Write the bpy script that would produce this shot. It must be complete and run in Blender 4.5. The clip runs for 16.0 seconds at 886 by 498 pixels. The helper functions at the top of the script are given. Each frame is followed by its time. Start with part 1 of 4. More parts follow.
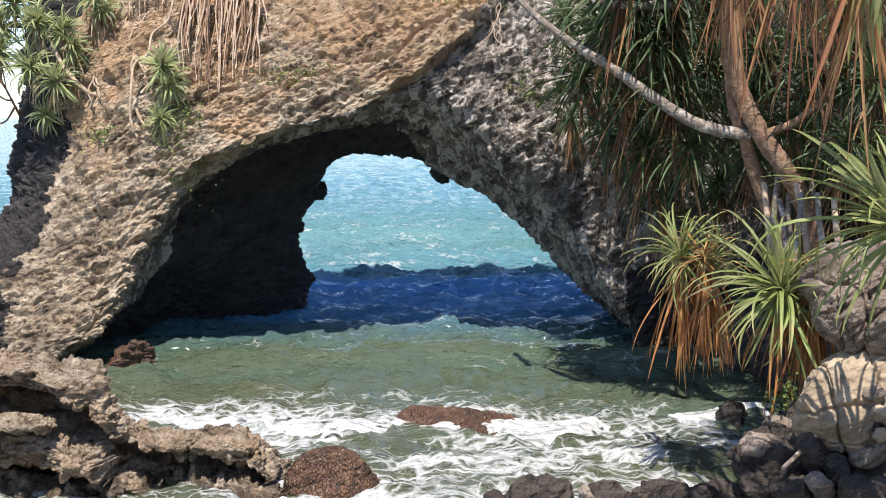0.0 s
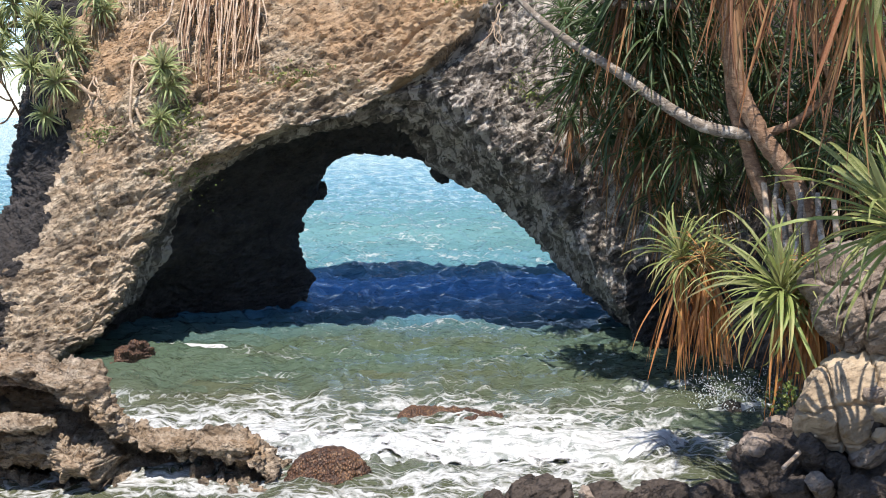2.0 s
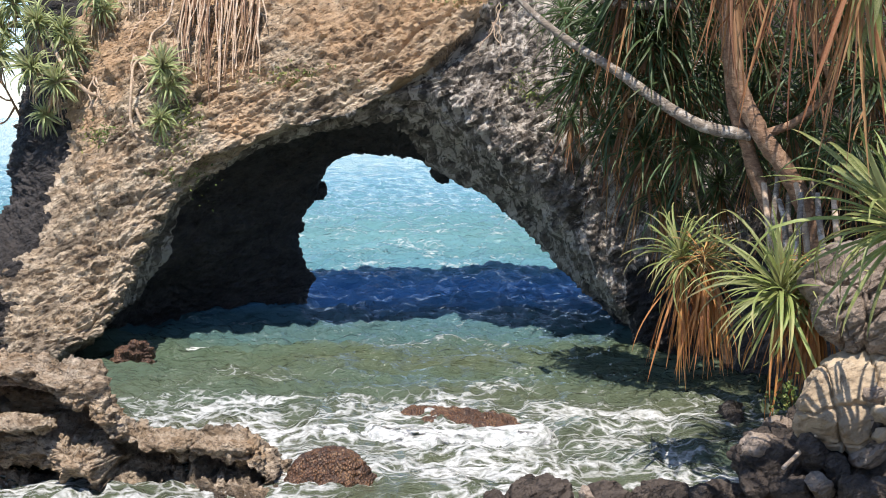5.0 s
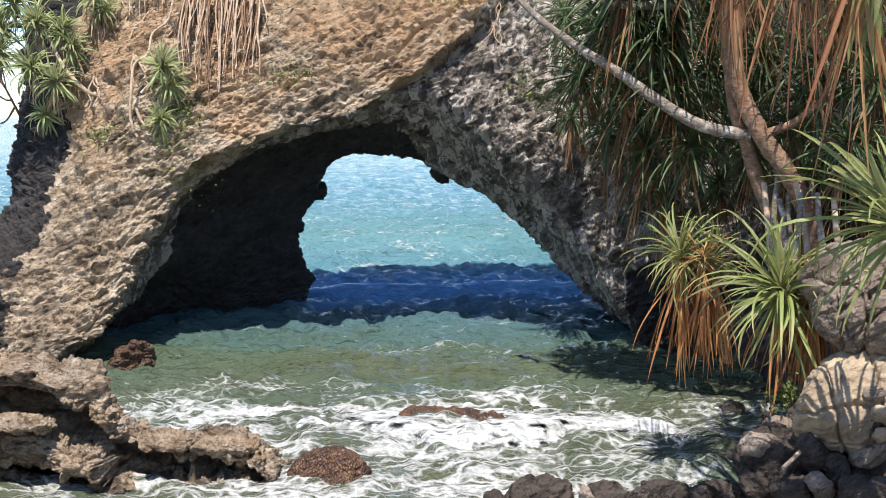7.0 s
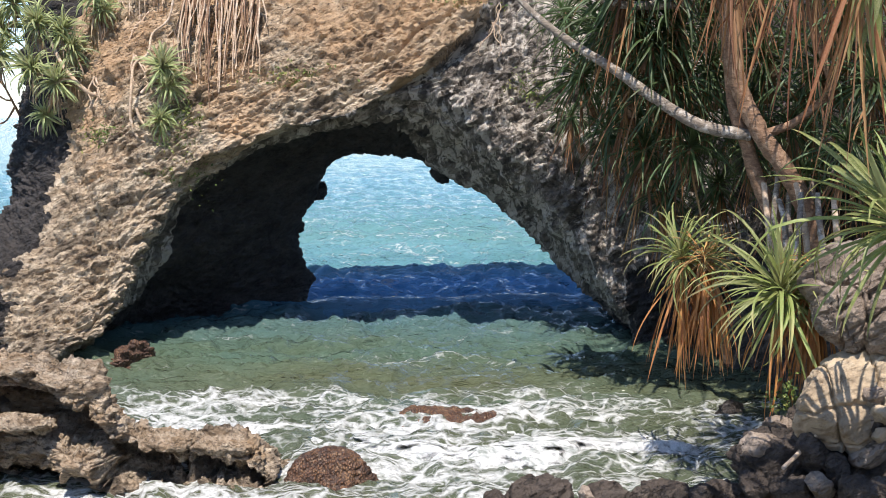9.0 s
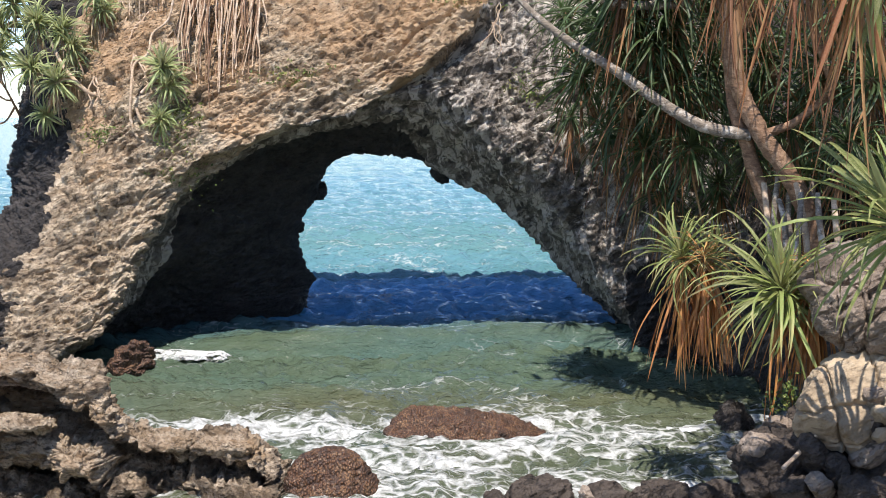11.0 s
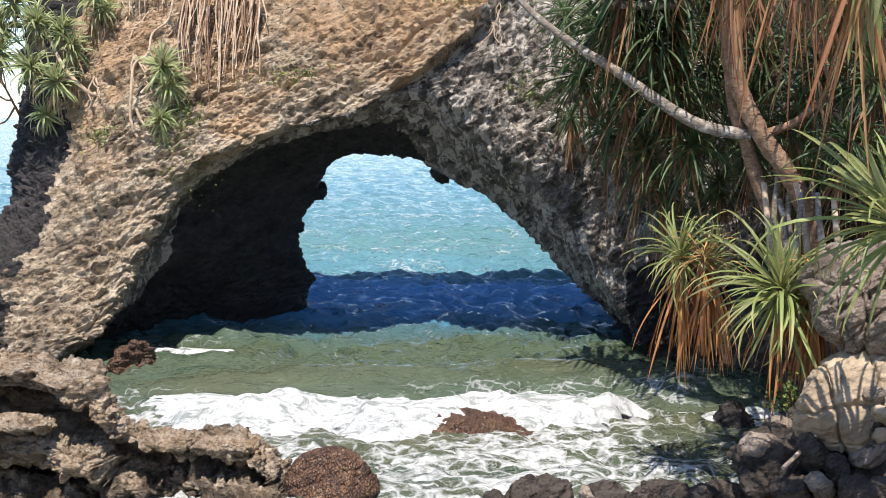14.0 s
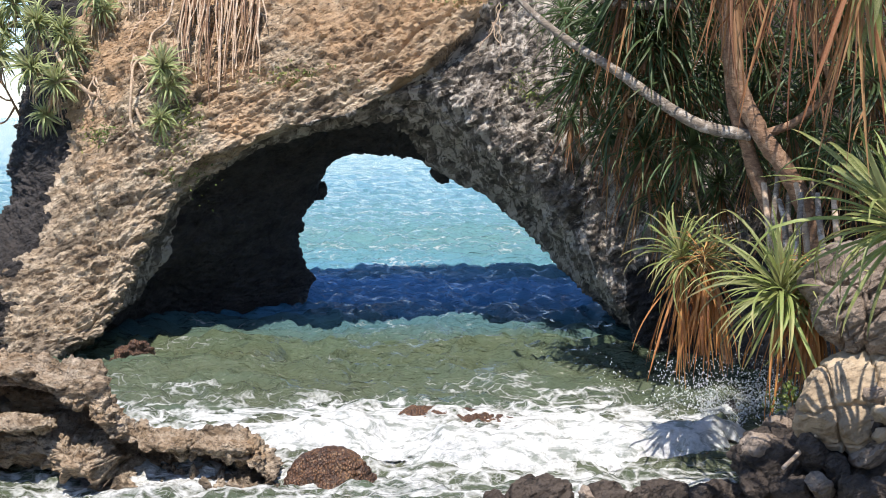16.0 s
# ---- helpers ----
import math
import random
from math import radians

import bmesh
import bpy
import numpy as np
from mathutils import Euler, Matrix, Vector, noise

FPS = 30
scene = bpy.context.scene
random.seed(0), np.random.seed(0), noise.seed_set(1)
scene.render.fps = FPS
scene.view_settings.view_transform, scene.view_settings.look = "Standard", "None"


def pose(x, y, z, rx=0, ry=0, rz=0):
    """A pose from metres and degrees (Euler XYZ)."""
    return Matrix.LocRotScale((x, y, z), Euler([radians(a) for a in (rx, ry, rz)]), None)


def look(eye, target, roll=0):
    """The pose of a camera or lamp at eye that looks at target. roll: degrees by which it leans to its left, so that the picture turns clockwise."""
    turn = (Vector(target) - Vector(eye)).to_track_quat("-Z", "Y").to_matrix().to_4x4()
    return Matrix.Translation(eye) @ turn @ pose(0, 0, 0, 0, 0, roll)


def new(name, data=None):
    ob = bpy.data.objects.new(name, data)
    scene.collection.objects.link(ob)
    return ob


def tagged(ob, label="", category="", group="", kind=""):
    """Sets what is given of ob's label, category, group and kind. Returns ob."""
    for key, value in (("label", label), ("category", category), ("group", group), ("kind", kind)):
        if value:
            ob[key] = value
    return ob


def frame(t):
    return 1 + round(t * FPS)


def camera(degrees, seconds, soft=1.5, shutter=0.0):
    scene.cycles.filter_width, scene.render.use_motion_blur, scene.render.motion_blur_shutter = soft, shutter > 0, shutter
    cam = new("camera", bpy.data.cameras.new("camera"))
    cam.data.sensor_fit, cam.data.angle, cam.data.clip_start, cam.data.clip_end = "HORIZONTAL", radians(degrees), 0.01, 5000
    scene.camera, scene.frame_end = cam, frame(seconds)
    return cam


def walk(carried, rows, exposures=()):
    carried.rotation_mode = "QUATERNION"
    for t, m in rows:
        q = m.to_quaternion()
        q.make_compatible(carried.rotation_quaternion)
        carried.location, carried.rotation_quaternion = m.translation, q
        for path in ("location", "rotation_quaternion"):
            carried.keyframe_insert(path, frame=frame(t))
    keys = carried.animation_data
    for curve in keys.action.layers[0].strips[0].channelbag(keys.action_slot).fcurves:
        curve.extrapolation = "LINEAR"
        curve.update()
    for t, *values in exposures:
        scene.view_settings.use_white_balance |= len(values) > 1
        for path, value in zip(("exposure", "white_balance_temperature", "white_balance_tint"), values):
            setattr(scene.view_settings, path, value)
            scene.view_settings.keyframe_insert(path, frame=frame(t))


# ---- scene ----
# ---------------------------------------------------------------- camera, world, light
cam = camera(45, 16.0, soft=0.9)
EYE = pose(0, 0, 7.0, 82.9, 0, 0)
walk(cam, [(0.0, EYE), (16.0, EYE)], exposures=[(0.0, 0.62, 6600, 14), (16.0, 0.62, 6600, 14)])

SUN_HEIGHT, SUN_TURN = 68.5, 187.0          # degrees above the horizon; from +y clockwise
world = bpy.data.worlds.new("sky")
scene.world = world
world.use_nodes = True
_wn = world.node_tree.nodes
_sky = _wn.new("ShaderNodeTexSky")
_sky.sky_type, _sky.sun_disc = "NISHITA", False
_sky.sun_elevation, _sky.sun_rotation = radians(SUN_HEIGHT), radians(SUN_TURN)
_sky.air_density, _sky.dust_density, _sky.ozone_density = 0.8, 0.2, 2.0
_wn["Background"].inputs["Strength"].default_value = 0.15
world.node_tree.links.new(_sky.outputs[0], _wn["Background"].inputs["Color"])

sun = new("sun", bpy.data.lights.new("sun", "SUN"))
sun.data.energy, sun.data.angle, sun.data.color = 4.5, radians(0.5), (1.0, 0.94, 0.86)
_a, _e = radians(SUN_TURN), radians(SUN_HEIGHT)
SUN_DIR = Vector((math.sin(_a) * math.cos(_e), math.cos(_a) * math.cos(_e), math.sin(_e)))
sun.matrix_world = look(SUN_DIR * 60, (0, 0, 0))


# ---------------------------------------------------------------- noise on arrays
_rng = np.random.default_rng(7)
_PERM = np.concatenate([_rng.permutation(256)] * 3)
_GRAD = _rng.normal(size=(256, 3))
_GRAD /= np.linalg.norm(_GRAD, axis=1)[:, None]
_JIT = _rng.random((256, 3))


def _hash(i, j, k):
    return _PERM[_PERM[_PERM[i & 255] + (j & 255)] + (k & 255)]


def perlin(p):
    i = np.floor(p).astype(int)
    f = p - i
    w = f * f * f * (f * (f * 6 - 15) + 10)
    out = np.zeros(len(p))
    for a in (0, 1):
        for b in (0, 1):
            for c in (0, 1):
                g = _GRAD[_hash(i[:, 0] + a, i[:, 1] + b, i[:, 2] + c)]
                d = (g * (f - (a, b, c))).sum(1)
                out += d * (w[:, 0] if a else 1 - w[:, 0]) * (w[:, 1] if b else 1 - w[:, 1]) * (w[:, 2] if c else 1 - w[:, 2])
    return out * 1.5


def fbm(p, octaves=4, gain=0.5):
    out, amp = np.zeros(len(p)), 1.0
    for o in range(octaves):
        out += amp * perlin(p * 2.03 ** o + 17.3 * o)
        amp *= gain
    return out


def cells(p):
    """Distances to the nearest and second nearest of scattered points."""
    i = np.floor(p).astype(int)
    f = p - i
    d1, d2 = np.full(len(p), 9.0), np.full(len(p), 9.0)
    for a in (-1, 0, 1):
        for b in (-1, 0, 1):
            for c in (-1, 0, 1):
                j = _JIT[_hash(i[:, 0] + a, i[:, 1] + b, i[:, 2] + c)] + (a, b, c) - f
                d = np.sqrt((j * j).sum(1))
                d2 = np.minimum(d2, np.maximum(d1, d))
                d1 = np.minimum(d1, d)
    return d1, d2


# ---------------------------------------------------------------- mesh helpers
def mesh_of(name, verts, faces, material, smooth=True):
    me = bpy.data.meshes.new(name)
    if isinstance(faces, np.ndarray):
        quads = np.ascontiguousarray(faces, dtype=np.int32)
        me.vertices.add(len(verts))
        me.vertices.foreach_set("co", np.asarray(verts, np.float32).ravel())
        me.loops.add(quads.size)
        me.loops.foreach_set("vertex_index", quads.ravel())
        me.polygons.add(len(quads))
        me.polygons.foreach_set("loop_start", np.arange(0, quads.size, quads.shape[1], dtype=np.int32))
        me.update(calc_edges=True)
    else:
        me.from_pydata([tuple(v) for v in verts], [], [tuple(q) for q in faces])
    me.materials.append(material)
    if smooth:
        me.polygons.foreach_set("use_smooth", np.ones(len(me.polygons), bool))
    me.update()
    return me


def part(name, me, parent, label="", m=None):
    ob = new(name, me)
    ob.parent = parent
    if m is not None:
        ob.matrix_basis = m
    return tagged(ob, label)


def curve_through(points, n):
    """n points on a smooth curve through the given ones (any trailing shape)."""
    a = np.asarray(points, float)
    k = len(a)
    t = np.asarray(n, float) if np.ndim(n) else np.linspace(0, k - 1, n)
    i = np.clip(t.astype(int), 0, k - 2)
    f = (t - i).reshape((-1,) + (1,) * (a.ndim - 1))
    p0, p1, p2, p3 = a[np.maximum(i - 1, 0)], a[i], a[i + 1], a[np.minimum(i + 2, k - 1)]
    return 0.5 * (2 * p1 + (p2 - p0) * f + (2 * p0 - 5 * p1 + 4 * p2 - p3) * f * f + (3 * p1 - p0 - 3 * p2 + p3) * f ** 3)


def grid_faces(nu, nv, wrap=False):
    u, v = np.meshgrid(np.arange(nu - 1), np.arange(nv if wrap else nv - 1), indexing="ij")
    w = (v + 1) % nv
    return np.stack([u * nv + v, (u + 1) * nv + v, (u + 1) * nv + w, u * nv + w], -1).reshape(-1, 4)


def grid_normals(g, wrap=False):
    du = np.gradient(g, axis=0)
    dv = (np.roll(g, -1, 1) - np.roll(g, 1, 1)) if wrap else np.gradient(g, axis=1)
    n = np.cross(du, dv)
    return n / np.maximum(np.linalg.norm(n, axis=2, keepdims=True), 1e-9)


def tube_mesh(name, points, radii, material, sides=10, step=0.12, rough=0.12, seed=0, rings=0.0):
    pts = np.asarray(points, float)
    length = np.linalg.norm(np.diff(pts, axis=0), axis=1).sum()
    n = max(6, int(length / step))
    c = curve_through(pts, n)
    r = np.interp(np.linspace(0, 1, n), np.linspace(0, 1, len(radii)), radii)
    t = np.gradient(c, axis=0)
    t /= np.linalg.norm(t, axis=1)[:, None]
    ref = np.array((0.31, 0.9, 0.3))
    s = np.cross(t, ref)
    s /= np.linalg.norm(s, axis=1)[:, None]
    b = np.cross(t, s)
    a = np.linspace(0, 2 * math.pi, sides, endpoint=False)
    ring = s[:, None] * np.cos(a)[None, :, None] + b[:, None] * np.sin(a)[None, :, None]
    k = 1 + rough * fbm((c[:, None] + ring * r[:, None, None]).reshape(-1, 3) * 4 + seed, 3).reshape(n, sides)
    if rings:
        k = k + rings * (np.sin(np.arange(n) * 2.1)[:, None])
    v = (c[:, None] + ring * (r[:, None] * k)[..., None]).reshape(-1, 3)
    f = [tuple(q) for q in grid_faces(n, sides, True)]
    f += [tuple(range(sides))[::-1], tuple(range((n - 1) * sides, n * sides))]
    return mesh_of(name, v, f, material)


# ---------------------------------------------------------------- materials
class Mat:
    """A small builder for node materials."""

    def __init__(self, name):
        self.m = bpy.data.materials.new(name)
        self.m.use_nodes = True
        self.nt = self.m.node_tree
        self.bsdf = self.nt.nodes["Principled BSDF"]
        self.out = self.nt.nodes["Material Output"]

    def node(self, kind, **sockets):
        n = self.nt.nodes.new("ShaderNode" + kind)
        for k, v in sockets.items():
            self.put(n.inputs[k.replace("_", " ")], v)
        return n

    def put(self, socket, v):
        if isinstance(v, bpy.types.NodeSocket):
            self.nt.links.new(v, socket)
        else:
            socket.default_value = v

    def coords(self, which="Object"):
        return self.node("TexCoord").outputs[which]

    def place(self):
        return self.node("NewGeometry").outputs["Position"]

    def mapped(self, vec, scale=(1, 1, 1), turn=(0, 0, 0)):
        n = self.node("Mapping", Vector=vec)
        n.inputs["Scale"].default_value = scale
        n.inputs["Rotation"].default_value = turn
        return n.outputs[0]

    def noise(self, vec, scale, detail=4.0, rough=0.55, distort=0.0):
        return self.node("TexNoise", Vector=vec, Scale=scale, Detail=detail, Roughness=rough, Distortion=distort).outputs["Fac"]

    def voronoi(self, vec, scale, feature="F1"):
        n = self.node("TexVoronoi", Vector=vec, Scale=scale)
        n.feature = feature
        return n.outputs["Distance"]

    def ramp(self, fac, stops):
        n = self.node("ValToRGB", Fac=fac)
        r = n.color_ramp
        while len(r.elements) < len(stops):
            r.elements.new(0.5)
        for e, (pos, col) in zip(r.elements, stops):
            e.position = pos
            e.color = (col, col, col, 1) if np.ndim(col) == 0 else (*col, 1)
        return n.outputs["Color"]

    def mix(self, fac, a, b, mode="MIX"):
        n = self.node("Mix")
        n.data_type, n.blend_type = "RGBA", mode
        for s, v in ((n.inputs[0], fac), (n.inputs[6], a), (n.inputs[7], b)):
            if not isinstance(v, bpy.types.NodeSocket) and np.ndim(v) == 1 and len(v) == 3:
                v = (*v, 1)
            self.put(s, v)
        return n.outputs[2]

    def math(self, op, a, b=0.0, clamp=False):
        n = self.node("Math")
        n.operation, n.use_clamp = op, clamp
        self.put(n.inputs[0], a)
        self.put(n.inputs[1], b)
        return n.outputs[0]

    def split(self, vec):
        n = self.node("SeparateXYZ", Vector=vec)
        return n.outputs

    def bump(self, height, strength=0.5, distance=0.05, normal=None):
        n = self.node("Bump", Height=height, Strength=strength, Distance=abs(distance))
        n.invert = distance < 0
        if normal is not None:
            self.put(n.inputs["Normal"], normal)
        return n.outputs[0]

    def finish(self, color, rough=0.8, normal=None, **more):
        self.put(self.bsdf.inputs["Base Color"], (*color, 1) if isinstance(color, tuple) else color)
        self.put(self.bsdf.inputs["Roughness"], rough)
        if normal is not None:
            self.put(self.bsdf.inputs["Normal"], normal)
        for k, v in more.items():
            self.put(self.bsdf.inputs[k.replace("_", " ")], v)
        return self.m


BEDDING = Vector((-0.47, 0.26, 0.84)).normalized()      # across the tilted beds of the arch


def rock_material(name, dark, mid, light, soil=None, wet_to=0.0, relief=1.0, scale=1.0, pale=None, soil_rise=0.0, beds=0.6, bed_dir=BEDDING):
    """Weathered volcanic breccia: tilted beds of dark matrix and pale angular clasts, hollows tinted dark like pit
    shade, stains, and a wet tide zone that ends at an uneven height.
    """
    b = Mat(name)
    p = b.place()
    big = b.noise(p, 0.35 * scale, 5, 0.6)
    # space squeezed across the beds, so that patches run along them
    dot = b.node("VectorMath")
    dot.operation = "DOT_PRODUCT"
    b.put(dot.inputs[0], p)
    dot.inputs[1].default_value = bed_dir
    across = b.node("VectorMath")
    across.operation = "SCALE"
    across.inputs[0].default_value = bed_dir * 1.5
    b.put(across.inputs["Scale"], dot.outputs["Value"])
    layer = b.node("VectorMath")
    layer.operation = "ADD"
    b.put(layer.inputs[0], p)
    b.put(layer.inputs[1], across.outputs[0])
    layer = layer.outputs[0]
    med = b.noise(layer, 1.25 * scale, 7, 0.68)
    seam = b.noise(layer, 0.55 * scale, 5, 0.6, 0.4)
    fine = b.noise(p, 11 * scale, 5, 0.7)
    clast = b.voronoi(layer, 2.6 * scale)
    chip = b.voronoi(layer, 6.5 * scale)
    pit = b.voronoi(p, 13 * scale)
    col = b.ramp(med, [(0.30, dark), (0.44, mid), (0.66, light)])
    col = b.mix(b.ramp(clast, [(0.15, 0.5), (0.5, 0.0)]), col, light)
    col = b.mix(b.ramp(chip, [(0.12, 0.45), (0.34, 0.0)]), col, light)
    # low spots of the fine bump are tinted dark, as shade in pits
    col = b.mix(b.ramp(fine, [(0.33, 0.65), (0.46, 0.0)]), col, dark)
    if soil:
        col = b.mix(b.ramp(b.math('ADD', big, b.math('MULTIPLY', b.math('SUBTRACT', b.split(p)[2], 7.0), soil_rise)), [(0.47, 0.0), (0.62, 0.8)]), col, soil)
    col = b.mix(b.ramp(seam, [(0.36, beds), (0.44, 0.0)]), col, dark)
    if pale:
        spot = b.noise(b.mapped(p, (1.6, 1.6, 0.7), (0.2, 0.5, 0.0)), 1.5, 6, 0.66, 0.7)
        col = b.mix(b.ramp(spot, [(0.50, 0.0), (0.56, 0.85)]), col, pale)
    rough = 0.9
    if wet_to:
        z = b.math("ADD", b.split(p)[2], b.math("MULTIPLY", b.math("SUBTRACT", med, 0.5), 1.6))
        wet = b.node("MapRange", Value=z)
        wet.inputs["From Min"].default_value, wet.inputs["From Max"].default_value = wet_to * 0.6, wet_to
        wet.inputs["To Min"].default_value, wet.inputs["To Max"].default_value = 1.0, 0.0
        wet = wet.outputs[0]
        col = b.mix(wet, col, b.mix(0.68, col, (0.02, 0.017, 0.014)))
        rough = b.math("SUBTRACT", 0.9, b.math("MULTIPLY", wet, 0.5))
    col = b.mix(b.ramp(b.noise(layer, 3.4 * scale, 6, 0.7, 0.5), [(0.35, 0.85), (0.43, 0.0)]), col, dark)
    n = b.bump(clast, 0.7, -0.16 * relief)
    n = b.bump(med, 1.0, 0.22 * relief, n)
    n = b.bump(chip, 0.7, -0.07 * relief, n)
    n = b.bump(pit, 0.5, -0.04 * relief, n)
    n = b.bump(fine, 1.0, 0.05 * relief, n)
    return b.finish(col, rough, n)


ARCH_ROCK = rock_material("arch_rock", (0.042, 0.029, 0.020), (0.34, 0.255, 0.165), (0.72, 0.60, 0.44), soil=(0.50, 0.325, 0.18), wet_to=1.3, soil_rise=0.045)
GREY_ROCK = rock_material("grey_rock", (0.030, 0.026, 0.023), (0.115, 0.098, 0.080), (0.36, 0.315, 0.26), wet_to=1.2, pale=(0.62, 0.56, 0.48))
# much darker copy of the grey rock, its colour standing in for shade
SHADE_ROCK = rock_material("shade_dark_rock", (0.010, 0.009, 0.009), (0.032, 0.029, 0.027), (0.075, 0.066, 0.06), wet_to=1.2)
# cliff colour darkened to paint in the thicket's shade
SHADED_CLIFF = rock_material("shaded_cliff_rock", (0.015, 0.012, 0.01), (0.05, 0.04, 0.032), (0.13, 0.11, 0.095), wet_to=1.0)
LEDGE_DIP = Vector((0.22, -0.10, 0.97)).normalized()      # across the beds of the near ledge
LEDGE_ROCK = rock_material("ledge_rock", (0.042, 0.030, 0.021), (0.29, 0.21, 0.13), (0.60, 0.505, 0.385), soil=(0.38, 0.25, 0.135), wet_to=0.5, scale=1.3, bed_dir=LEDGE_DIP)
PALE_ROCK = rock_material("pale_rock", (0.15, 0.11, 0.07), (0.35, 0.27, 0.175), (0.47, 0.385, 0.27), scale=0.6, relief=0.4)
# wet rock, its colour darkened further for the shade over the near boulders
WET_SHADED_ROCK = rock_material("wet_shaded_rock", (0.014, 0.011, 0.009), (0.05, 0.038, 0.03), (0.125, 0.10, 0.08), wet_to=0.9)
STRIPED_ROCK = rock_material("striped_rock", (0.06, 0.045, 0.034), (0.205, 0.158, 0.118), (0.36, 0.295, 0.235), scale=0.7)


def weed_rock_material():
    b = Mat("weed_rock")
    p = b.place()
    tuft = b.voronoi(b.mapped(p, (1, 1, 0.7)), 24)
    med = b.noise(p, 3.0, 5, 0.65)
    col = b.ramp(med, [(0.32, (0.05, 0.03, 0.02)), (0.5, (0.16, 0.075, 0.036)), (0.7, (0.34, 0.20, 0.10))])
    col = b.mix(b.ramp(tuft, [(0.25, 0.0), (0.6, 0.8)]), col, (0.035, 0.02, 0.015))
    col = b.mix(b.ramp(b.noise(p, 9, 3, 0.7), [(0.60, 0.0), (0.72, 0.7)]), col, (0.42, 0.30, 0.2))
    n = b.bump(tuft, 0.9, -0.05)
    return b.finish(col, 0.5, b.bump(b.noise(p, 26, 4, 0.7), 0.7, 0.03, n))


WEED_ROCK = weed_rock_material()


def water_material(name, foam_cover):
    """Turbid tropical sea: a clear gloss over light scattered back by the water; turquoise outside, a painted blue band
    for the arch's shade, sandy green in the cove, lace of foam.
    """
    b = Mat(name)
    p, o = b.place(), b.coords()
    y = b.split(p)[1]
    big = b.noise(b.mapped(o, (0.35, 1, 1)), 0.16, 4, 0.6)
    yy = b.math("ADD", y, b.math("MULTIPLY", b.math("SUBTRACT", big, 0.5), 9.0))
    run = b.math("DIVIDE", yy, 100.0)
    # blue stops at y 37-42 paint in the arch's shaded, sky-lit water
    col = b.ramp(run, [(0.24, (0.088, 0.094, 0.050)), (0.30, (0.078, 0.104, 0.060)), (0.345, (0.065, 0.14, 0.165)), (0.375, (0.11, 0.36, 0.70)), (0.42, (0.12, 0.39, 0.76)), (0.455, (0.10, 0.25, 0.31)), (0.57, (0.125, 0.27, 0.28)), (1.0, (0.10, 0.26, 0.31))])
    col = b.mix(b.ramp(big, [(0.35, 0.0), (0.65, 0.3)]), col, (0.045, 0.13, 0.125))
    chop = b.noise(b.mapped(o, (0.45, 1.2, 1)), 1.5, 6, 0.62, 0.5)
    rip = b.noise(b.mapped(o, (0.6, 1.4, 1)), 6.5, 4, 0.6, 0.3)
    n = b.bump(chop, 1.0, 0.24)
    n = b.bump(b.noise(b.mapped(o, (0.32, 1.2, 1)), 3.4, 4, 0.6, 0.4), 1.0, 0.17, n)
    n = b.bump(rip, 0.8, 0.05, n)
    # lace of foam: thick in the breaking zone, thin streaks and flecks elsewhere
    warp = b.node("TexNoise", Vector=o, Scale=0.9, Detail=4.0)
    wv = b.node("VectorMath")
    wv.operation = "MULTIPLY_ADD"
    b.put(wv.inputs[0], warp.outputs["Color"])
    wv.inputs[1].default_value = (1.3, 1.3, 0.4)
    b.put(wv.inputs[2], b.mapped(o, (0.38, 1.0, 1)))
    lace = b.voronoi(wv.outputs[0], 3.3, "DISTANCE_TO_EDGE")
    lace2 = b.voronoi(wv.outputs[0], 9.0, "DISTANCE_TO_EDGE")
    thick = b.noise(b.mapped(o, (0.5, 1, 1)), 0.55, 5, 0.65)
    zone = b.node("MapRange", Value=y)
    zone.inputs["From Min"].default_value, zone.inputs["From Max"].default_value = 23.6, 26.6
    zone.inputs["To Min"].default_value, zone.inputs["To Max"].default_value = foam_cover, 0.03
    far = b.node("MapRange", Value=y)
    far.inputs["From Min"].default_value, far.inputs["From Max"].default_value = 31.0, 46.0
    far.inputs["To Min"].default_value, far.inputs["To Max"].default_value = 0.0, 0.07
    calm = b.node("MapRange", Value=b.split(p)[0])
    calm.inputs["From Min"].default_value, calm.inputs["From Max"].default_value = 4.0, 6.5
    calm.inputs["To Min"].default_value, calm.inputs["To Max"].default_value = 0.0, 0.08
    level = b.math("ADD", b.math("MULTIPLY", b.math("SUBTRACT", thick, 0.62), 1.0), b.math("SUBTRACT", b.math("ADD", zone.outputs[0], far.outputs[0]), calm.outputs[0]))
    f1 = b.math("SUBTRACT", b.math("ADD", level, 0.03), lace)
    f2 = b.math("SUBTRACT", b.math("MULTIPLY", level, 0.5), lace2)
    foam = b.math("MULTIPLY", b.math("MAXIMUM", f1, f2), 5.0, True)
    foam = b.math("MULTIPLY", foam, b.ramp(b.noise(o, 7, 5, 0.7), [(0.3, 0.35), (0.55, 1.0)]))
    col = b.mix(foam, col, (0.62, 0.64, 0.63))
    rough = b.math("ADD", 0.09, b.math("MULTIPLY", foam, 0.6))
    n = b.bump(foam, 0.6, 0.05, n)
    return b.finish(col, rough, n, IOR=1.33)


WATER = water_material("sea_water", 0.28)


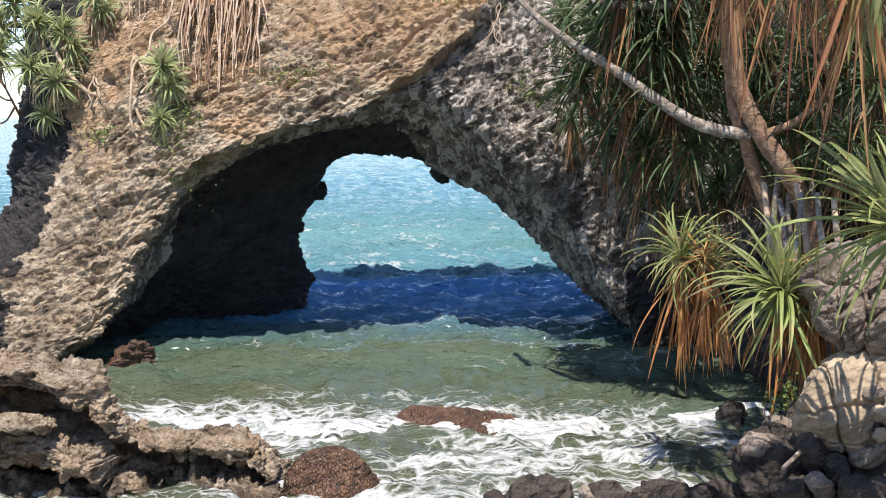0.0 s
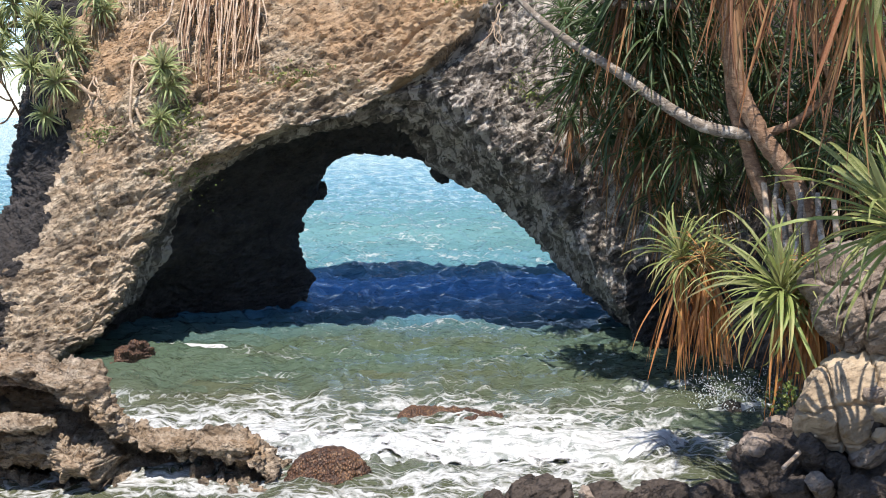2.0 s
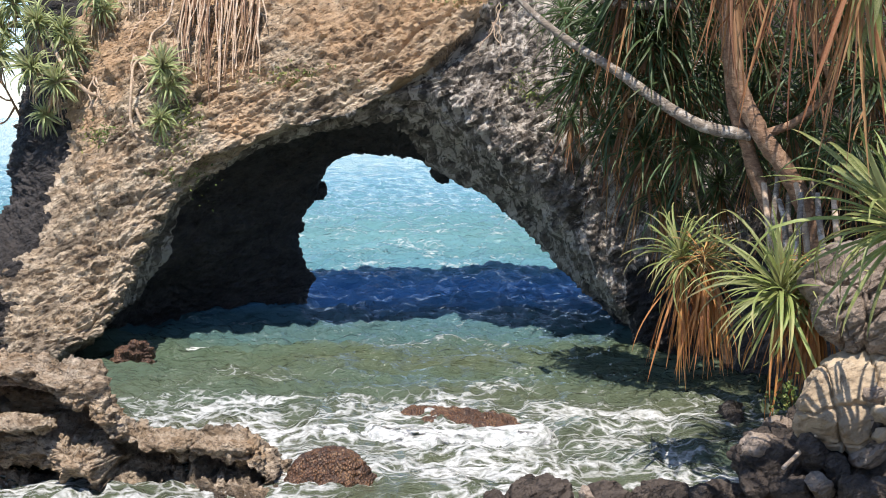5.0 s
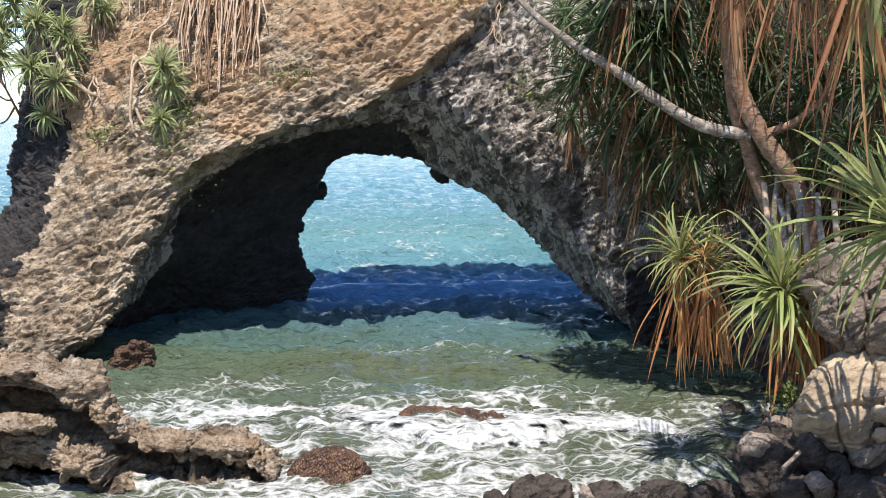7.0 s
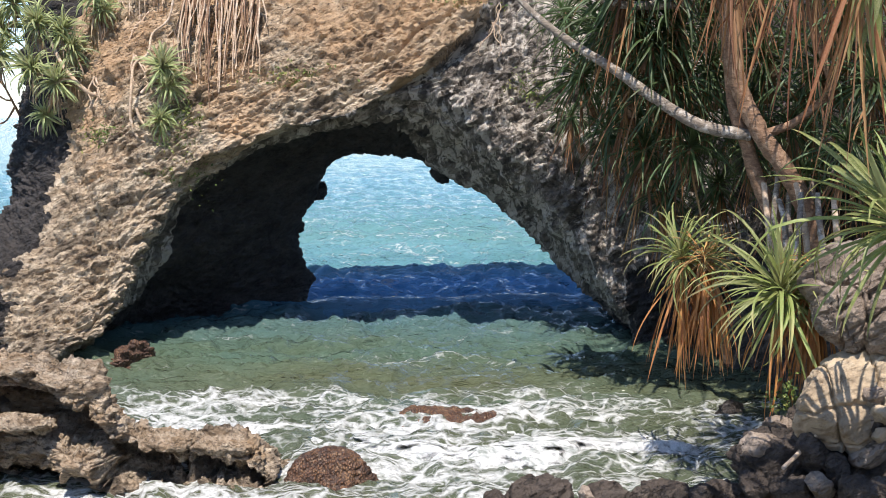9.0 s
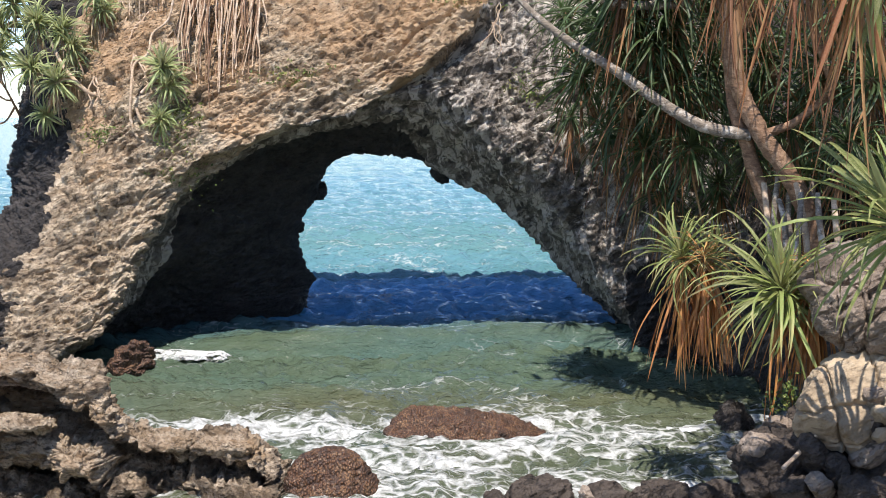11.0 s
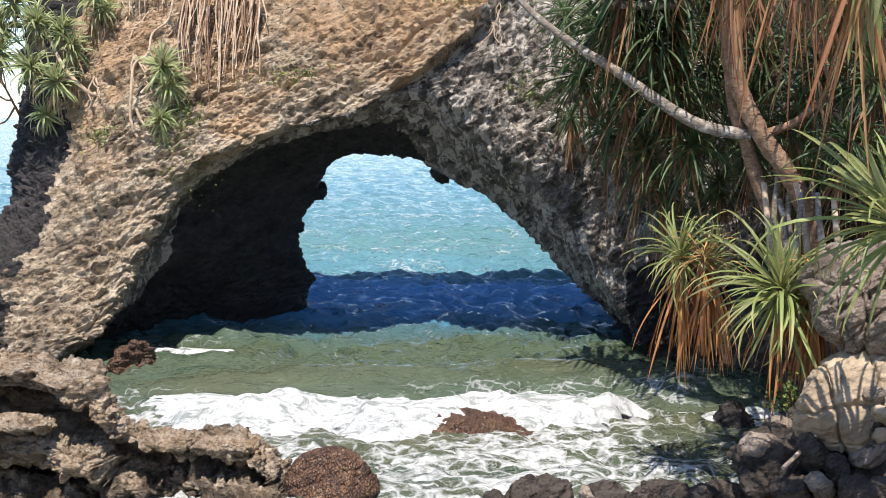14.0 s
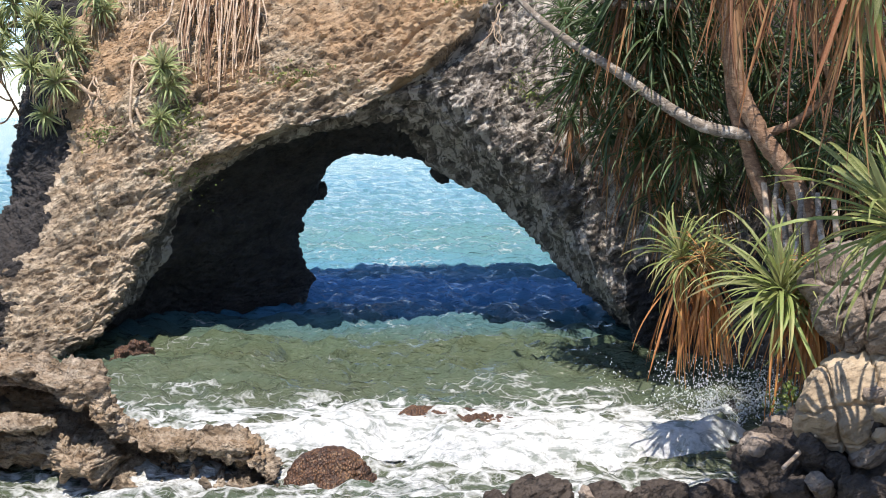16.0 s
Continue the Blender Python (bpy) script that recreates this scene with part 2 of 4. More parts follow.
def foam_material():
    """Whitewater: dense froth in the middle of a piece, torn into lace at its rim (rim weight is a mesh attribute)."""
    b = Mat("whitewater")
    o = b.coords()
    rim = b.node("Attribute")
    rim.attribute_name = "body"
    body = rim.outputs["Fac"]
    warp = b.node("TexNoise", Vector=o, Scale=1.3, Detail=4.0)
    wv = b.node("VectorMath")
    wv.operation = "MULTIPLY_ADD"
    b.put(wv.inputs[0], warp.outputs["Color"])
    wv.inputs[1].default_value = (1.0, 1.0, 0.3)
    b.put(wv.inputs[2], b.mapped(o, (0.45, 1.2, 1)))
    lace = b.voronoi(wv.outputs[0], 3.6, "DISTANCE_TO_EDGE")
    patch = b.noise(b.mapped(o, (0.5, 1.1, 1)), 2.0, 8, 0.74, 0.4)
    cover = b.math("ADD", b.math("SUBTRACT", b.math("MULTIPLY", body, 1.6), 0.62), b.math("MULTIPLY", b.math("SUBTRACT", patch, 0.5), 2.3))
    cover = b.math("MULTIPLY", b.math("SUBTRACT", b.math("MULTIPLY", cover, 0.8), b.math("SUBTRACT", lace, 0.1)), 4.0, True)
    froth = b.noise(o, 6, 6, 0.75)
    vein = b.noise(b.mapped(o, (0.5, 1.2, 1)), 3.2, 7, 0.72, 0.9)
    col = b.ramp(froth, [(0.30, (0.34, 0.39, 0.38)), (0.45, (0.60, 0.625, 0.62)), (0.60, (0.76, 0.77, 0.76))])
    col = b.mix(b.ramp(vein, [(0.40, 0.85), (0.50, 0.0)]), col, (0.20, 0.235, 0.20))
    n = b.bump(froth, 0.7, 0.08)
    n = b.bump(vein, 0.6, 0.15, n)
    n = b.bump(b.noise(o, 22, 4, 0.7), 0.6, 0.03, n)
    m = b.finish(col, 0.6, n)
    clear = b.node("BsdfTransparent")
    mix = b.node("MixShader", Fac=cover)
    b.nt.links.new(clear.outputs[0], mix.inputs[1])
    b.nt.links.new(b.bsdf.outputs[0], mix.inputs[2])
    b.nt.links.new(mix.outputs[0], b.out.inputs["Surface"])
    return m


FOAM = foam_material()


def spray_material():
    b = Mat("spray_drops")
    return b.finish(b.ramp(b.noise(b.coords(), 5, 3), [(0.3, (0.7, 0.74, 0.75)), (0.7, (0.88, 0.9, 0.9))]), 0.4)


SPRAY = spray_material()


def leaf_material(name, base, tip, streak, rough=0.45):
    """A long keeled leaf: tone changes along it, pale midrib and streaks, each leaf a little different."""
    b = Mat(name)
    o = b.coords()
    x, y, z = b.split(o)
    info = b.node("ObjectInfo").outputs["Random"]
    along = b.math("ADD", b.math("MULTIPLY", x, 0.75), b.math("MULTIPLY", b.noise(o, 3, 4), 0.35))
    col = b.ramp(along, [(0.15, streak), (0.35, base), (0.75, base), (1.1, tip)])
    hsv = b.node("HueSaturation", Color=col)
    b.put(hsv.inputs["Hue"], b.math("ADD", 0.485, b.math("MULTIPLY", info, 0.03)))
    b.put(hsv.inputs["Value"], b.math("ADD", 0.6, b.math("MULTIPLY", info, 0.8)))
    grain = b.noise(b.mapped(o, (1, 30, 30)), 3, 3)
    col = b.mix(b.ramp(grain, [(0.4, 0.35), (0.6, 0.0)]), hsv.outputs[0], streak)
    m = b.finish(col, rough, b.bump(grain, 0.4, 0.01))
    thin = b.node("BsdfTranslucent", Color=col)
    mix = b.node("MixShader", Fac=0.35)
    b.nt.links.new(b.bsdf.outputs[0], mix.inputs[1])
    b.nt.links.new(thin.outputs[0], mix.inputs[2])
    b.nt.links.new(mix.outputs[0], b.out.inputs["Surface"])
    return m


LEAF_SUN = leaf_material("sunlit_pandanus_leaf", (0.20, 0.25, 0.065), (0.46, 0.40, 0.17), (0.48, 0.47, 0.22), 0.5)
# darker copy of the sunlit leaf, with the thicket's shade in its colour
LEAF_SHADE = leaf_material("shaded_pandanus_leaf", (0.065, 0.11, 0.04), (0.14, 0.15, 0.06), (0.10, 0.14, 0.055), 0.5)
LEAF_FAR = leaf_material("pale_green_leaf", (0.30, 0.35, 0.14), (0.48, 0.47, 0.24), (0.48, 0.48, 0.28))
LEAF_DEAD = leaf_material("dead_orange_leaf", (0.46, 0.185, 0.06), (0.42, 0.22, 0.10), (0.60, 0.34, 0.14), 0.7)
LEAF_RUST = leaf_material("rust_brown_leaf", (0.27, 0.10, 0.042), (0.24, 0.125, 0.065), (0.42, 0.24, 0.115), 0.7)
LEAF_STRAW = leaf_material("dry_straw_leaf", (0.42, 0.30, 0.19), (0.36, 0.24, 0.15), (0.5, 0.38, 0.26), 0.8)


LEAF_ORANGE = leaf_material("dry_orange_leaf", (0.46, 0.23, 0.075), (0.34, 0.16, 0.06), (0.60, 0.40, 0.18), 0.7)
LEAF_BROWN = leaf_material("dead_brown_leaf", (0.24, 0.11, 0.05), (0.30, 0.18, 0.09), (0.36, 0.21, 0.10), 0.7)


def bark_material(name, dark, light, blotch):
    b = Mat(name)
    p = b.place()
    band = b.noise(b.mapped(p, (3, 3, 9)), 2.5, 5, 0.65)
    col = b.ramp(band, [(0.3, dark), (0.65, light)])
    col = b.mix(b.ramp(b.noise(p, 5, 5, 0.7), [(0.52, 0.0), (0.62, 0.8)]), col, blotch)
    return b.finish(col, 0.85, b.bump(band, 0.7, 0.03, b.bump(b.noise(p, 30, 4, 0.7), 0.5, 0.01)))


BARK_GREY = bark_material("lichen_grey_bark", (0.09, 0.072, 0.055), (0.27, 0.225, 0.175), (0.50, 0.46, 0.40))
BARK_BROWN = bark_material("red_brown_bark", (0.11, 0.062, 0.036), (0.31, 0.185, 0.11), (0.42, 0.28, 0.18))
ROOT_PALE = bark_material("pale_root_bark", (0.34, 0.235, 0.15), (0.58, 0.44, 0.31), (0.68, 0.56, 0.43))


def shrub_material():
    b = Mat("small_green_leaf")
    rnd = b.node("NewGeometry").outputs["Random Per Island"]
    return b.finish(b.ramp(rnd, [(0.0, (0.06, 0.10, 0.02)), (0.6, (0.14, 0.19, 0.04)), (1.0, (0.26, 0.25, 0.06))]), 0.6)


SHRUB = shrub_material()


# ---------------------------------------------------------------- the rock arch
def rocky(p, big=0.35, lump=0.13, fine=0.05, seed=0.0, bed=0.0, across=BEDDING):
    """Relief of weathered breccia in metres, at points p: broad swells, tilted beds with undercut edges, angular clasts."""
    q = p + seed
    d = big * fbm(q * 0.35, 4)
    warp = np.stack([fbm(q * 0.9 + k, 2) for k in (3.0, 7.0, 13.0)], 1) * 0.4
    n = np.array(across)
    flat = q + warp + (q @ n)[:, None] * n * 1.6
    f1, f2 = cells(flat * 1.35)
    d += lump * 1.3 * (np.minimum(f2 - f1, 0.4) - 0.2)
    f1, f2 = cells(flat * 3.1 + 40)
    d += lump * 0.75 * (np.minimum(f2 - f1, 0.35) - 0.15)
    d += fine * fbm(q * 4.0, 4, 0.6)
    if bed:
        for rate, share in ((0.75, 1.0), (2.1, 0.55)):
            s = (q @ n + 0.55 * fbm(q * 0.5, 4)) * rate
            w = s - np.floor(s)
            keep = np.clip(0.5 + 2.0 * fbm(q * 0.6 + 60 * rate, 3), 0, 1.3)
            d += bed * share * keep * (np.where(w > 0.18, 1 - (w - 0.18) / 0.82 * 0.8, w / 0.18) - 0.6)
    return d


# curves that run along the arch from its seaward-left foot over the crown to the foot on the headland
FRONT_LIP = [(-10.74, 27.40, -0.13), (-10.34, 27.70, 0.55), (-9.14, 28.40, 1.25), (-8.66, 29.00, 2.47), (-7.86, 30.40, 4.53), (-5.48, 31.20, 6.19), (-3.02, 31.30, 7.00), (-0.48, 31.60, 7.99), (1.57, 31.20, 6.52), (3.86, 30.80, 4.09), (5.81, 30.40, 1.09), (6.14, 30.20, -0.53)]
INNER_LIP = [(-11.30, 30.50, -1.11), (-11.19, 31.00, -0.22), (-9.78, 31.20, 1.11), (-8.98, 31.50, 2.42), (-7.74, 32.20, 4.52), (-5.35, 32.20, 6.05), (-2.98, 32.30, 6.72), (-0.32, 32.40, 6.92), (1.50, 32.40, 5.39), (3.68, 32.00, 3.03), (5.67, 31.60, 0.60), (5.98, 31.50, -0.85)]
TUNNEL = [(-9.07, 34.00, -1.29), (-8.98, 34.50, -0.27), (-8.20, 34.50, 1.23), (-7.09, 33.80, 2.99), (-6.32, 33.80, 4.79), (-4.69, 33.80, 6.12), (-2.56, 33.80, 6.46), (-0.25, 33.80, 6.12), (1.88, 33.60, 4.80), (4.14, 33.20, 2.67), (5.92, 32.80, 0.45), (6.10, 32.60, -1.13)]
BACK_LIP = [(-4.97, 37.00, -1.61), (-4.89, 37.00, -0.09), (-4.72, 37.00, 1.42), (-5.03, 37.00, 2.91), (-4.42, 36.50, 4.32), (-3.64, 36.00, 5.59), (-2.25, 36.00, 5.93), (-0.36, 35.50, 5.56), (2.00, 35.00, 4.19), (4.20, 34.50, 2.09), (5.67, 34.00, 0.65), (6.04, 33.50, -1.17)]
FRONT_MID = [(-11.11, 26.80, -0.42), (-11.04, 27.50, 0.60), (-10.62, 28.60, 2.22), (-10.14, 29.60, 3.65), (-9.28, 31.00, 6.19), (-6.58, 32.00, 8.25), (-3.77, 32.40, 9.09), (-1.42, 32.60, 9.94), (1.62, 32.40, 9.26), (4.57, 31.60, 7.09), (7.12, 30.00, 3.28), (7.30, 29.00, -0.07)]
FRONT_TOP = [(-12.63, 27.60, -0.65), (-12.87, 28.30, 0.72), (-12.70, 29.60, 2.69), (-11.71, 30.40, 3.47), (-10.92, 31.80, 5.92), (-9.73, 34.00, 11.10), (-5.47, 35.00, 12.63), (-1.51, 35.00, 12.97), (3.25, 34.00, 12.12), (7.84, 32.50, 10.42), (9.91, 30.50, 5.49), (9.48, 28.50, 0.05)]
OUTER = [(-15.29, 33.00, -2.14), (-15.40, 34.00, 0.58), (-14.57, 34.50, 2.91), (-13.78, 35.00, 4.34), (-14.03, 35.50, 6.36), (-13.30, 36.50, 10.85), (-9.02, 37.00, 18.57), (-1.57, 37.50, 22.63), (4.04, 37.50, 21.93), (10.42, 36.50, 18.06), (16.11, 34.00, 10.58), (16.33, 33.00, -1.04)]
BACK_TOP = [(-10.33, 39.50, -2.63), (-10.26, 39.50, -0.46), (-10.63, 39.50, 1.25), (-10.14, 39.50, 3.37), (-9.01, 39.50, 6.08), (-6.89, 39.50, 8.13), (-3.77, 39.50, 10.36), (-0.49, 39.50, 10.36), (3.38, 39.00, 8.12), (6.42, 38.50, 5.09), (9.46, 38.00, 1.06), (9.44, 37.50, -2.14)]


STEP_X = (-7.43, -5.85, -4.19, -2.58, -1.35, -0.20, 0.76, 1.98)       # lower edge of the thick bed on the arch's front
STEP_Z = (5.38, 6.07, 6.72, 7.17, 7.84, 8.56, 9.40, 10.48)


def build_arch():
    rails = np.array([FRONT_TOP, FRONT_MID, FRONT_LIP, INNER_LIP, TUNNEL, BACK_LIP, BACK_TOP, OUTER, FRONT_TOP, FRONT_MID, FRONT_LIP])
    nu = 640
    along = curve_through(rails.transpose(1, 0, 2), nu)                       # nu x rails x 3
    # even steps from rail to rail, dense where the rock is near, one full turn round the section
    steps = (116, 50, 60, 54, 36, 14, 34, 90)
    v = np.concatenate([np.linspace(k + 1, k + 2, s, endpoint=False) for k, s in enumerate(steps)])
    g = curve_through(along.transpose(1, 0, 2), v).transpose(1, 0, 2)          # nu x nv x 3
    n = grid_normals(g, True)
    flat = g.reshape(-1, 3)
    near_back = np.exp(-((v - 5.0) / 0.35) ** 2)
    calm = np.tile(np.where((v > 2.3) & (v < 6), 0.6, 1.0) - 0.2 * near_back, nu)
    # a thick bed breaks off above the opening: it stands proud, and the grey slab below it is set back
    edge_z = np.interp(flat[:, 0], STEP_X, STEP_Z) + 0.22 * fbm(flat * 0.8 + 21, 3)
    front = np.tile(((v < 2.9) | (v > 7.6)).astype(float), nu)
    over = flat[:, 2] - edge_z
    fade = np.clip((flat[:, 0] + 8.0) * 0.8, 0, 1) * np.clip((2.6 - flat[:, 0]) * 0.6, 0, 1) * front
    step = np.where(over > 0, 0.42 * np.exp(-over / 1.3), -0.38 * np.exp(over / 1.1) * np.clip(-over / 0.10, 0, 1)) * fade
    upper = 0.26 * np.exp(-((over - 1.15 - 0.3 * fbm(flat * 0.5, 2)) / 0.07) ** 2) * fade * np.clip(0.4 + 2 * fbm(flat * 0.6 + 8, 2), 0, 1)
    d = rocky(flat, 0.34, 0.25, 0.11, 0.0, 0.22) * calm + step - upper
    side = -np.sign(n[:, :60, 1].mean())
    flat = flat + n.reshape(-1, 3) * (d * side)[:, None]
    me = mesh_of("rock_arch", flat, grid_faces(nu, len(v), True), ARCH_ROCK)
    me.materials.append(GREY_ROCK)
    # darker grey rock on the headland leg and inside the tunnel
    centre = np.array([p.center[:] for p in me.polygons])
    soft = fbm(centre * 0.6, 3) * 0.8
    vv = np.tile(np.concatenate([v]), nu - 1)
    # shade painted in as darker rock: tunnel wall, left flank, headland foot
    me.materials.append(SHADE_ROCK)
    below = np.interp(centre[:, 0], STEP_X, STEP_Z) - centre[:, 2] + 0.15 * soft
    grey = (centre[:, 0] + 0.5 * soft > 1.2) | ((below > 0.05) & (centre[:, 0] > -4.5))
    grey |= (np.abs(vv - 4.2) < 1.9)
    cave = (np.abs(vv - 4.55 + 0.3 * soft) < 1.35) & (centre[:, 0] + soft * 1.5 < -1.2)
    shaded_foot = (centre[:, 0] + soft > 5.4) & (centre[:, 2] + soft < 2.6)
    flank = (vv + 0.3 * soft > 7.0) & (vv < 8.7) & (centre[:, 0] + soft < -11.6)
    me.polygons.foreach_set("material_index", np.where(cave | flank | shaded_foot, 2, np.where(grey, 1, 0)).astype(np.int32))
    ob = new("rock_arch", me)
    return tagged(ob, "weathered brown and grey sea arch standing in the surf", "rock arch", "", "structure")


build_arch()


def rock_sheet(name, rails, nu, nv, material, relief, label, seed=0.0, kind="structure", category="cliff"):
    """A rock face lofted through a few level curves, closed below and behind by its own depth."""
    g = curve_through(curve_through(np.array(rails, float), nv).transpose(1, 0, 2), nu)
    n = grid_normals(g)
    side = np.sign((n.reshape(-1, 3) @ np.array((0, -1.0, 0.8))).mean())
    flat = g.reshape(-1, 3) + n.reshape(-1, 3) * side * rocky(g.reshape(-1, 3), *relief, seed)[:, None]
    return tagged(new(name, mesh_of(name, flat, grid_faces(nu, nv), material)), label, category, "", kind)


# headland that comes forward from the arch under the pandanus thicket
CLIFF_FOOT = [(6.08, 33.50, -1.17), (7.03, 30.50, -0.94), (8.03, 27.60, -0.80), (8.32, 24.00, -0.59), (8.71, 20.50, -0.29), (9.19, 15.00, 1.32)]
CLIFF_LOW = [(6.22, 33.50, 0.49), (7.15, 30.50, 0.57), (8.13, 27.60, 0.58), (8.51, 24.00, 1.02), (8.95, 20.50, 1.55), (9.47, 15.00, 3.01)]
CLIFF_BELLY = [(6.59, 33.00, 3.61), (7.84, 31.00, 3.82), (9.05, 28.60, 4.07), (9.73, 25.60, 4.37), (10.12, 22.00, 4.74), (10.76, 16.00, 5.36)]
CLIFF_HIGH = [(6.23, 32.50, 7.43), (8.00, 31.50, 7.90), (9.95, 30.00, 8.17), (11.15, 27.60, 8.50), (12.03, 24.00, 8.92), (12.72, 18.00, 8.90)]
CLIFF_BROW = [(6.54, 35.00, 14.19), (9.08, 34.50, 14.43), (11.20, 33.00, 14.43), (13.19, 31.00, 14.28), (14.61, 27.00, 13.87), (15.34, 20.00, 12.58)]
CLIFF_BACK = [(8.38, 45.00, 17.57), (12.96, 45.00, 17.57), (17.54, 45.00, 17.57), (23.27, 45.00, 17.57), (30.14, 45.00, 17.57), (41.59, 45.00, 17.57)]
rock_sheet("headland_cliff", [CLIFF_FOOT, CLIFF_LOW, CLIFF_BELLY, CLIFF_HIGH, CLIFF_BROW, CLIFF_BACK], 200, 150, SHADED_CLIFF, (0.35, 0.15, 0.06), "shade-dark headland cliff under hanging pandanus leaves", 5.0)

# shore behind and below the lookout
rock_sheet("shore_ground", [
    [(-60, 13, -3), (-20, 12, -3), (0, 11.5, -3), (14, 11, -2), (60, 12, -3)],
    [(-60, 9, 2.0), (-20, 8, 2.0), (0, 7, 1.5), (14, 7, 2.0), (60, 8, 3)],
    [(-60, 4, 4.5), (-20, 3, 4.6), (0, 2.5, 4.5), (14, 3, 4.8), (60, 4, 6)],
    [(-60, -3, 5.2), (-20, -3, 5.2), (0, -3, 5.2), (14, -3, 5.4), (60, -3, 7)],
    [(-60, -60, 9), (-20, -60, 9), (0, -60, 9), (14, -60, 9), (60, -60, 12)],
], 90, 70, LEDGE_ROCK, (0.4, 0.15, 0.05), "brown rocky shore of a seaside lookout", 9.0, "structure", "ground")


# ---------------------------------------------------------------- loose rocks
def rock_mesh(name, size, material, seed, n=40, cuts=7, relief=(0.12, 0.10, 0.04), bed=0.0, square=0.0, cracks=0):
    """An angular boulder: a rounded block cut by random planes, then weathered."""
    r = np.random.default_rng(seed)
    u, v = np.meshgrid(np.linspace(-1, 1, n), np.linspace(-1, 1, n), indexing="ij")
    verts, faces, base = [], [], 0
    for axis in range(3):
        for s in (-1, 1):
            q = np.empty((n, n, 3))
            q[..., axis], q[..., (axis + 1) % 3], q[..., (axis + 2) % 3] = s, u * s, v
            verts.append(q.reshape(-1, 3))
            faces.append(grid_faces(n, n) + base)
            base += n * n
    p, f = np.concatenate(verts), np.concatenate(faces)
    key, inverse = np.unique(np.round(p, 6), axis=0, return_inverse=True)
    p, f = key, inverse.reshape(-1)[f]
    ball = p / np.linalg.norm(p, axis=1)[:, None]
    p = ball * (1 - square) + p * square * 0.85
    for _ in range(cuts):
        d = r.normal(size=3)
        d /= np.linalg.norm(d)
        h = r.uniform(0.62, 0.9)
        over = np.maximum(p @ d - h, 0)
        p = p - over[:, None] * d * 0.9
    p = p * (np.array(size) / 2)
    nrm = ball / (np.array(size) / 2)
    nrm /= np.linalg.norm(nrm, axis=1)[:, None]
    p = p + nrm * rocky(p, *relief, seed * 3.7, bed)[:, None]
    for _ in range(cracks):
        d = r.normal(size=3) * (1.0, 0.5, 0.45)
        d /= np.linalg.norm(d)
        off = p @ d - r.uniform(-0.3, 0.3) * size[0] + 0.12 * fbm(p * 1.5 + r.uniform(0, 50), 3)
        p = p - nrm * (0.09 * np.exp(-(off / 0.025) ** 2))[:, None]
    return mesh_of(name, p, f, material)


def rock(name, at, size, material, label, seed, turn=(0, 0, 0), category="rock", group="", **more):
    ob = new(name, rock_mesh(name, size, material, seed, **more))
    ob.matrix_basis = pose(*at, *turn)
    return tagged(ob, label, category, group)


# ledge of layered rock on the near shore
LEDGE_EDGE = [(-10.39, 19.60, 2.71), (-8.92, 19.60, 2.59), (-7.83, 19.50, 2.48), (-7.06, 19.40, 2.36), (-6.30, 19.30, 2.17), (-5.96, 19.30, 1.49), (-5.53, 19.40, 1.28), (-4.87, 19.50, 1.07), (-4.18, 19.50, 1.07), (-3.49, 19.50, 0.89), (-3.12, 19.40, 0.37), (-2.69, 19.30, -0.19)]
# steps of the layers: how far forward of the edge, and how far down as a share of the height
LEDGE_STEPS = [(-2.0, 1.0), (-1.0, 0.35), (-0.25, 0.0), (0.25, 0.0), (0.62, 0.035), (0.7, 0.10), (0.45, 0.14), (-0.25, 0.17), (-0.3, 0.27), (0.1, 0.31), (0.75, 0.34), (1.05, 0.38),
               (1.15, 0.47), (0.9, 0.52), (0.0, 0.55), (-0.1, 0.68), (0.5, 0.62), (1.2, 0.75), (1.5, 0.80), (1.55, 0.92), (1.6, 1.05)]


LEDGE_HOLLOWS = [((-5.53, 18.00, 0.70), 0.50, 0.34, 1.1), ((-4.25, 18.40, 0.68), 0.30, 0.17, 0.7), ((-7.41, 18.90, 1.92), 0.9, 0.16, 0.5), ((-6.99, 18.50, 1.36), 0.7, 0.13, 0.5)]   # place, half width, half height, depth


def build_ledge():
    nu, nv = 330, 260
    edge = curve_through(LEDGE_EDGE, nu)
    st = curve_through(LEDGE_STEPS, nv)
    x = np.arange(nu) / nu
    high = (edge[:, 2] + 0.9) / 3.0
    wob = np.stack([1 + 0.5 * fbm(np.stack([x * 9, np.full(nu, k), np.zeros(nu)], 1), 3) for k in (1.5, 4.5)], 1)
    g = np.empty((nu, nv, 3))
    g[..., 0] = edge[:, :1] + 0.05 * st[None, :, 0]
    g[..., 1] = edge[:, 1:2] - st[None, :, 0] * (0.6 + 0.4 * high[:, None]) * wob[:, :1]
    g[..., 2] = edge[:, 2:] - st[None, :, 1] * (edge[:, 2:] + 0.9)
    flat = g.reshape(-1, 3)
    n = grid_normals(g).reshape(-1, 3)
    d = rocky(flat * 1.3, 0.16, 0.22, 0.10, 4.4, 0.24, LEDGE_DIP)
    d += 0.25 * np.minimum(fbm(flat * (0.9, 0.9, 1.6) + 40, 3), 0.1)
    flat = flat - n * d[:, None] * np.sign(n[nu // 2 * nv + 130, 1])
    for (hx, hy, hz), wide, tall, deep in LEDGE_HOLLOWS:
        r2 = ((flat[:, 0] - hx) / wide) ** 2 + ((flat[:, 2] - hz + 0.15 * (flat[:, 0] - hx)) / tall) ** 2 + 0.5 * fbm(flat * 2.5, 3)
        flat[:, 1] += deep / (1 + np.exp((r2 - 0.8) * 7)) * (flat[:, 1] < hy + 1.2)
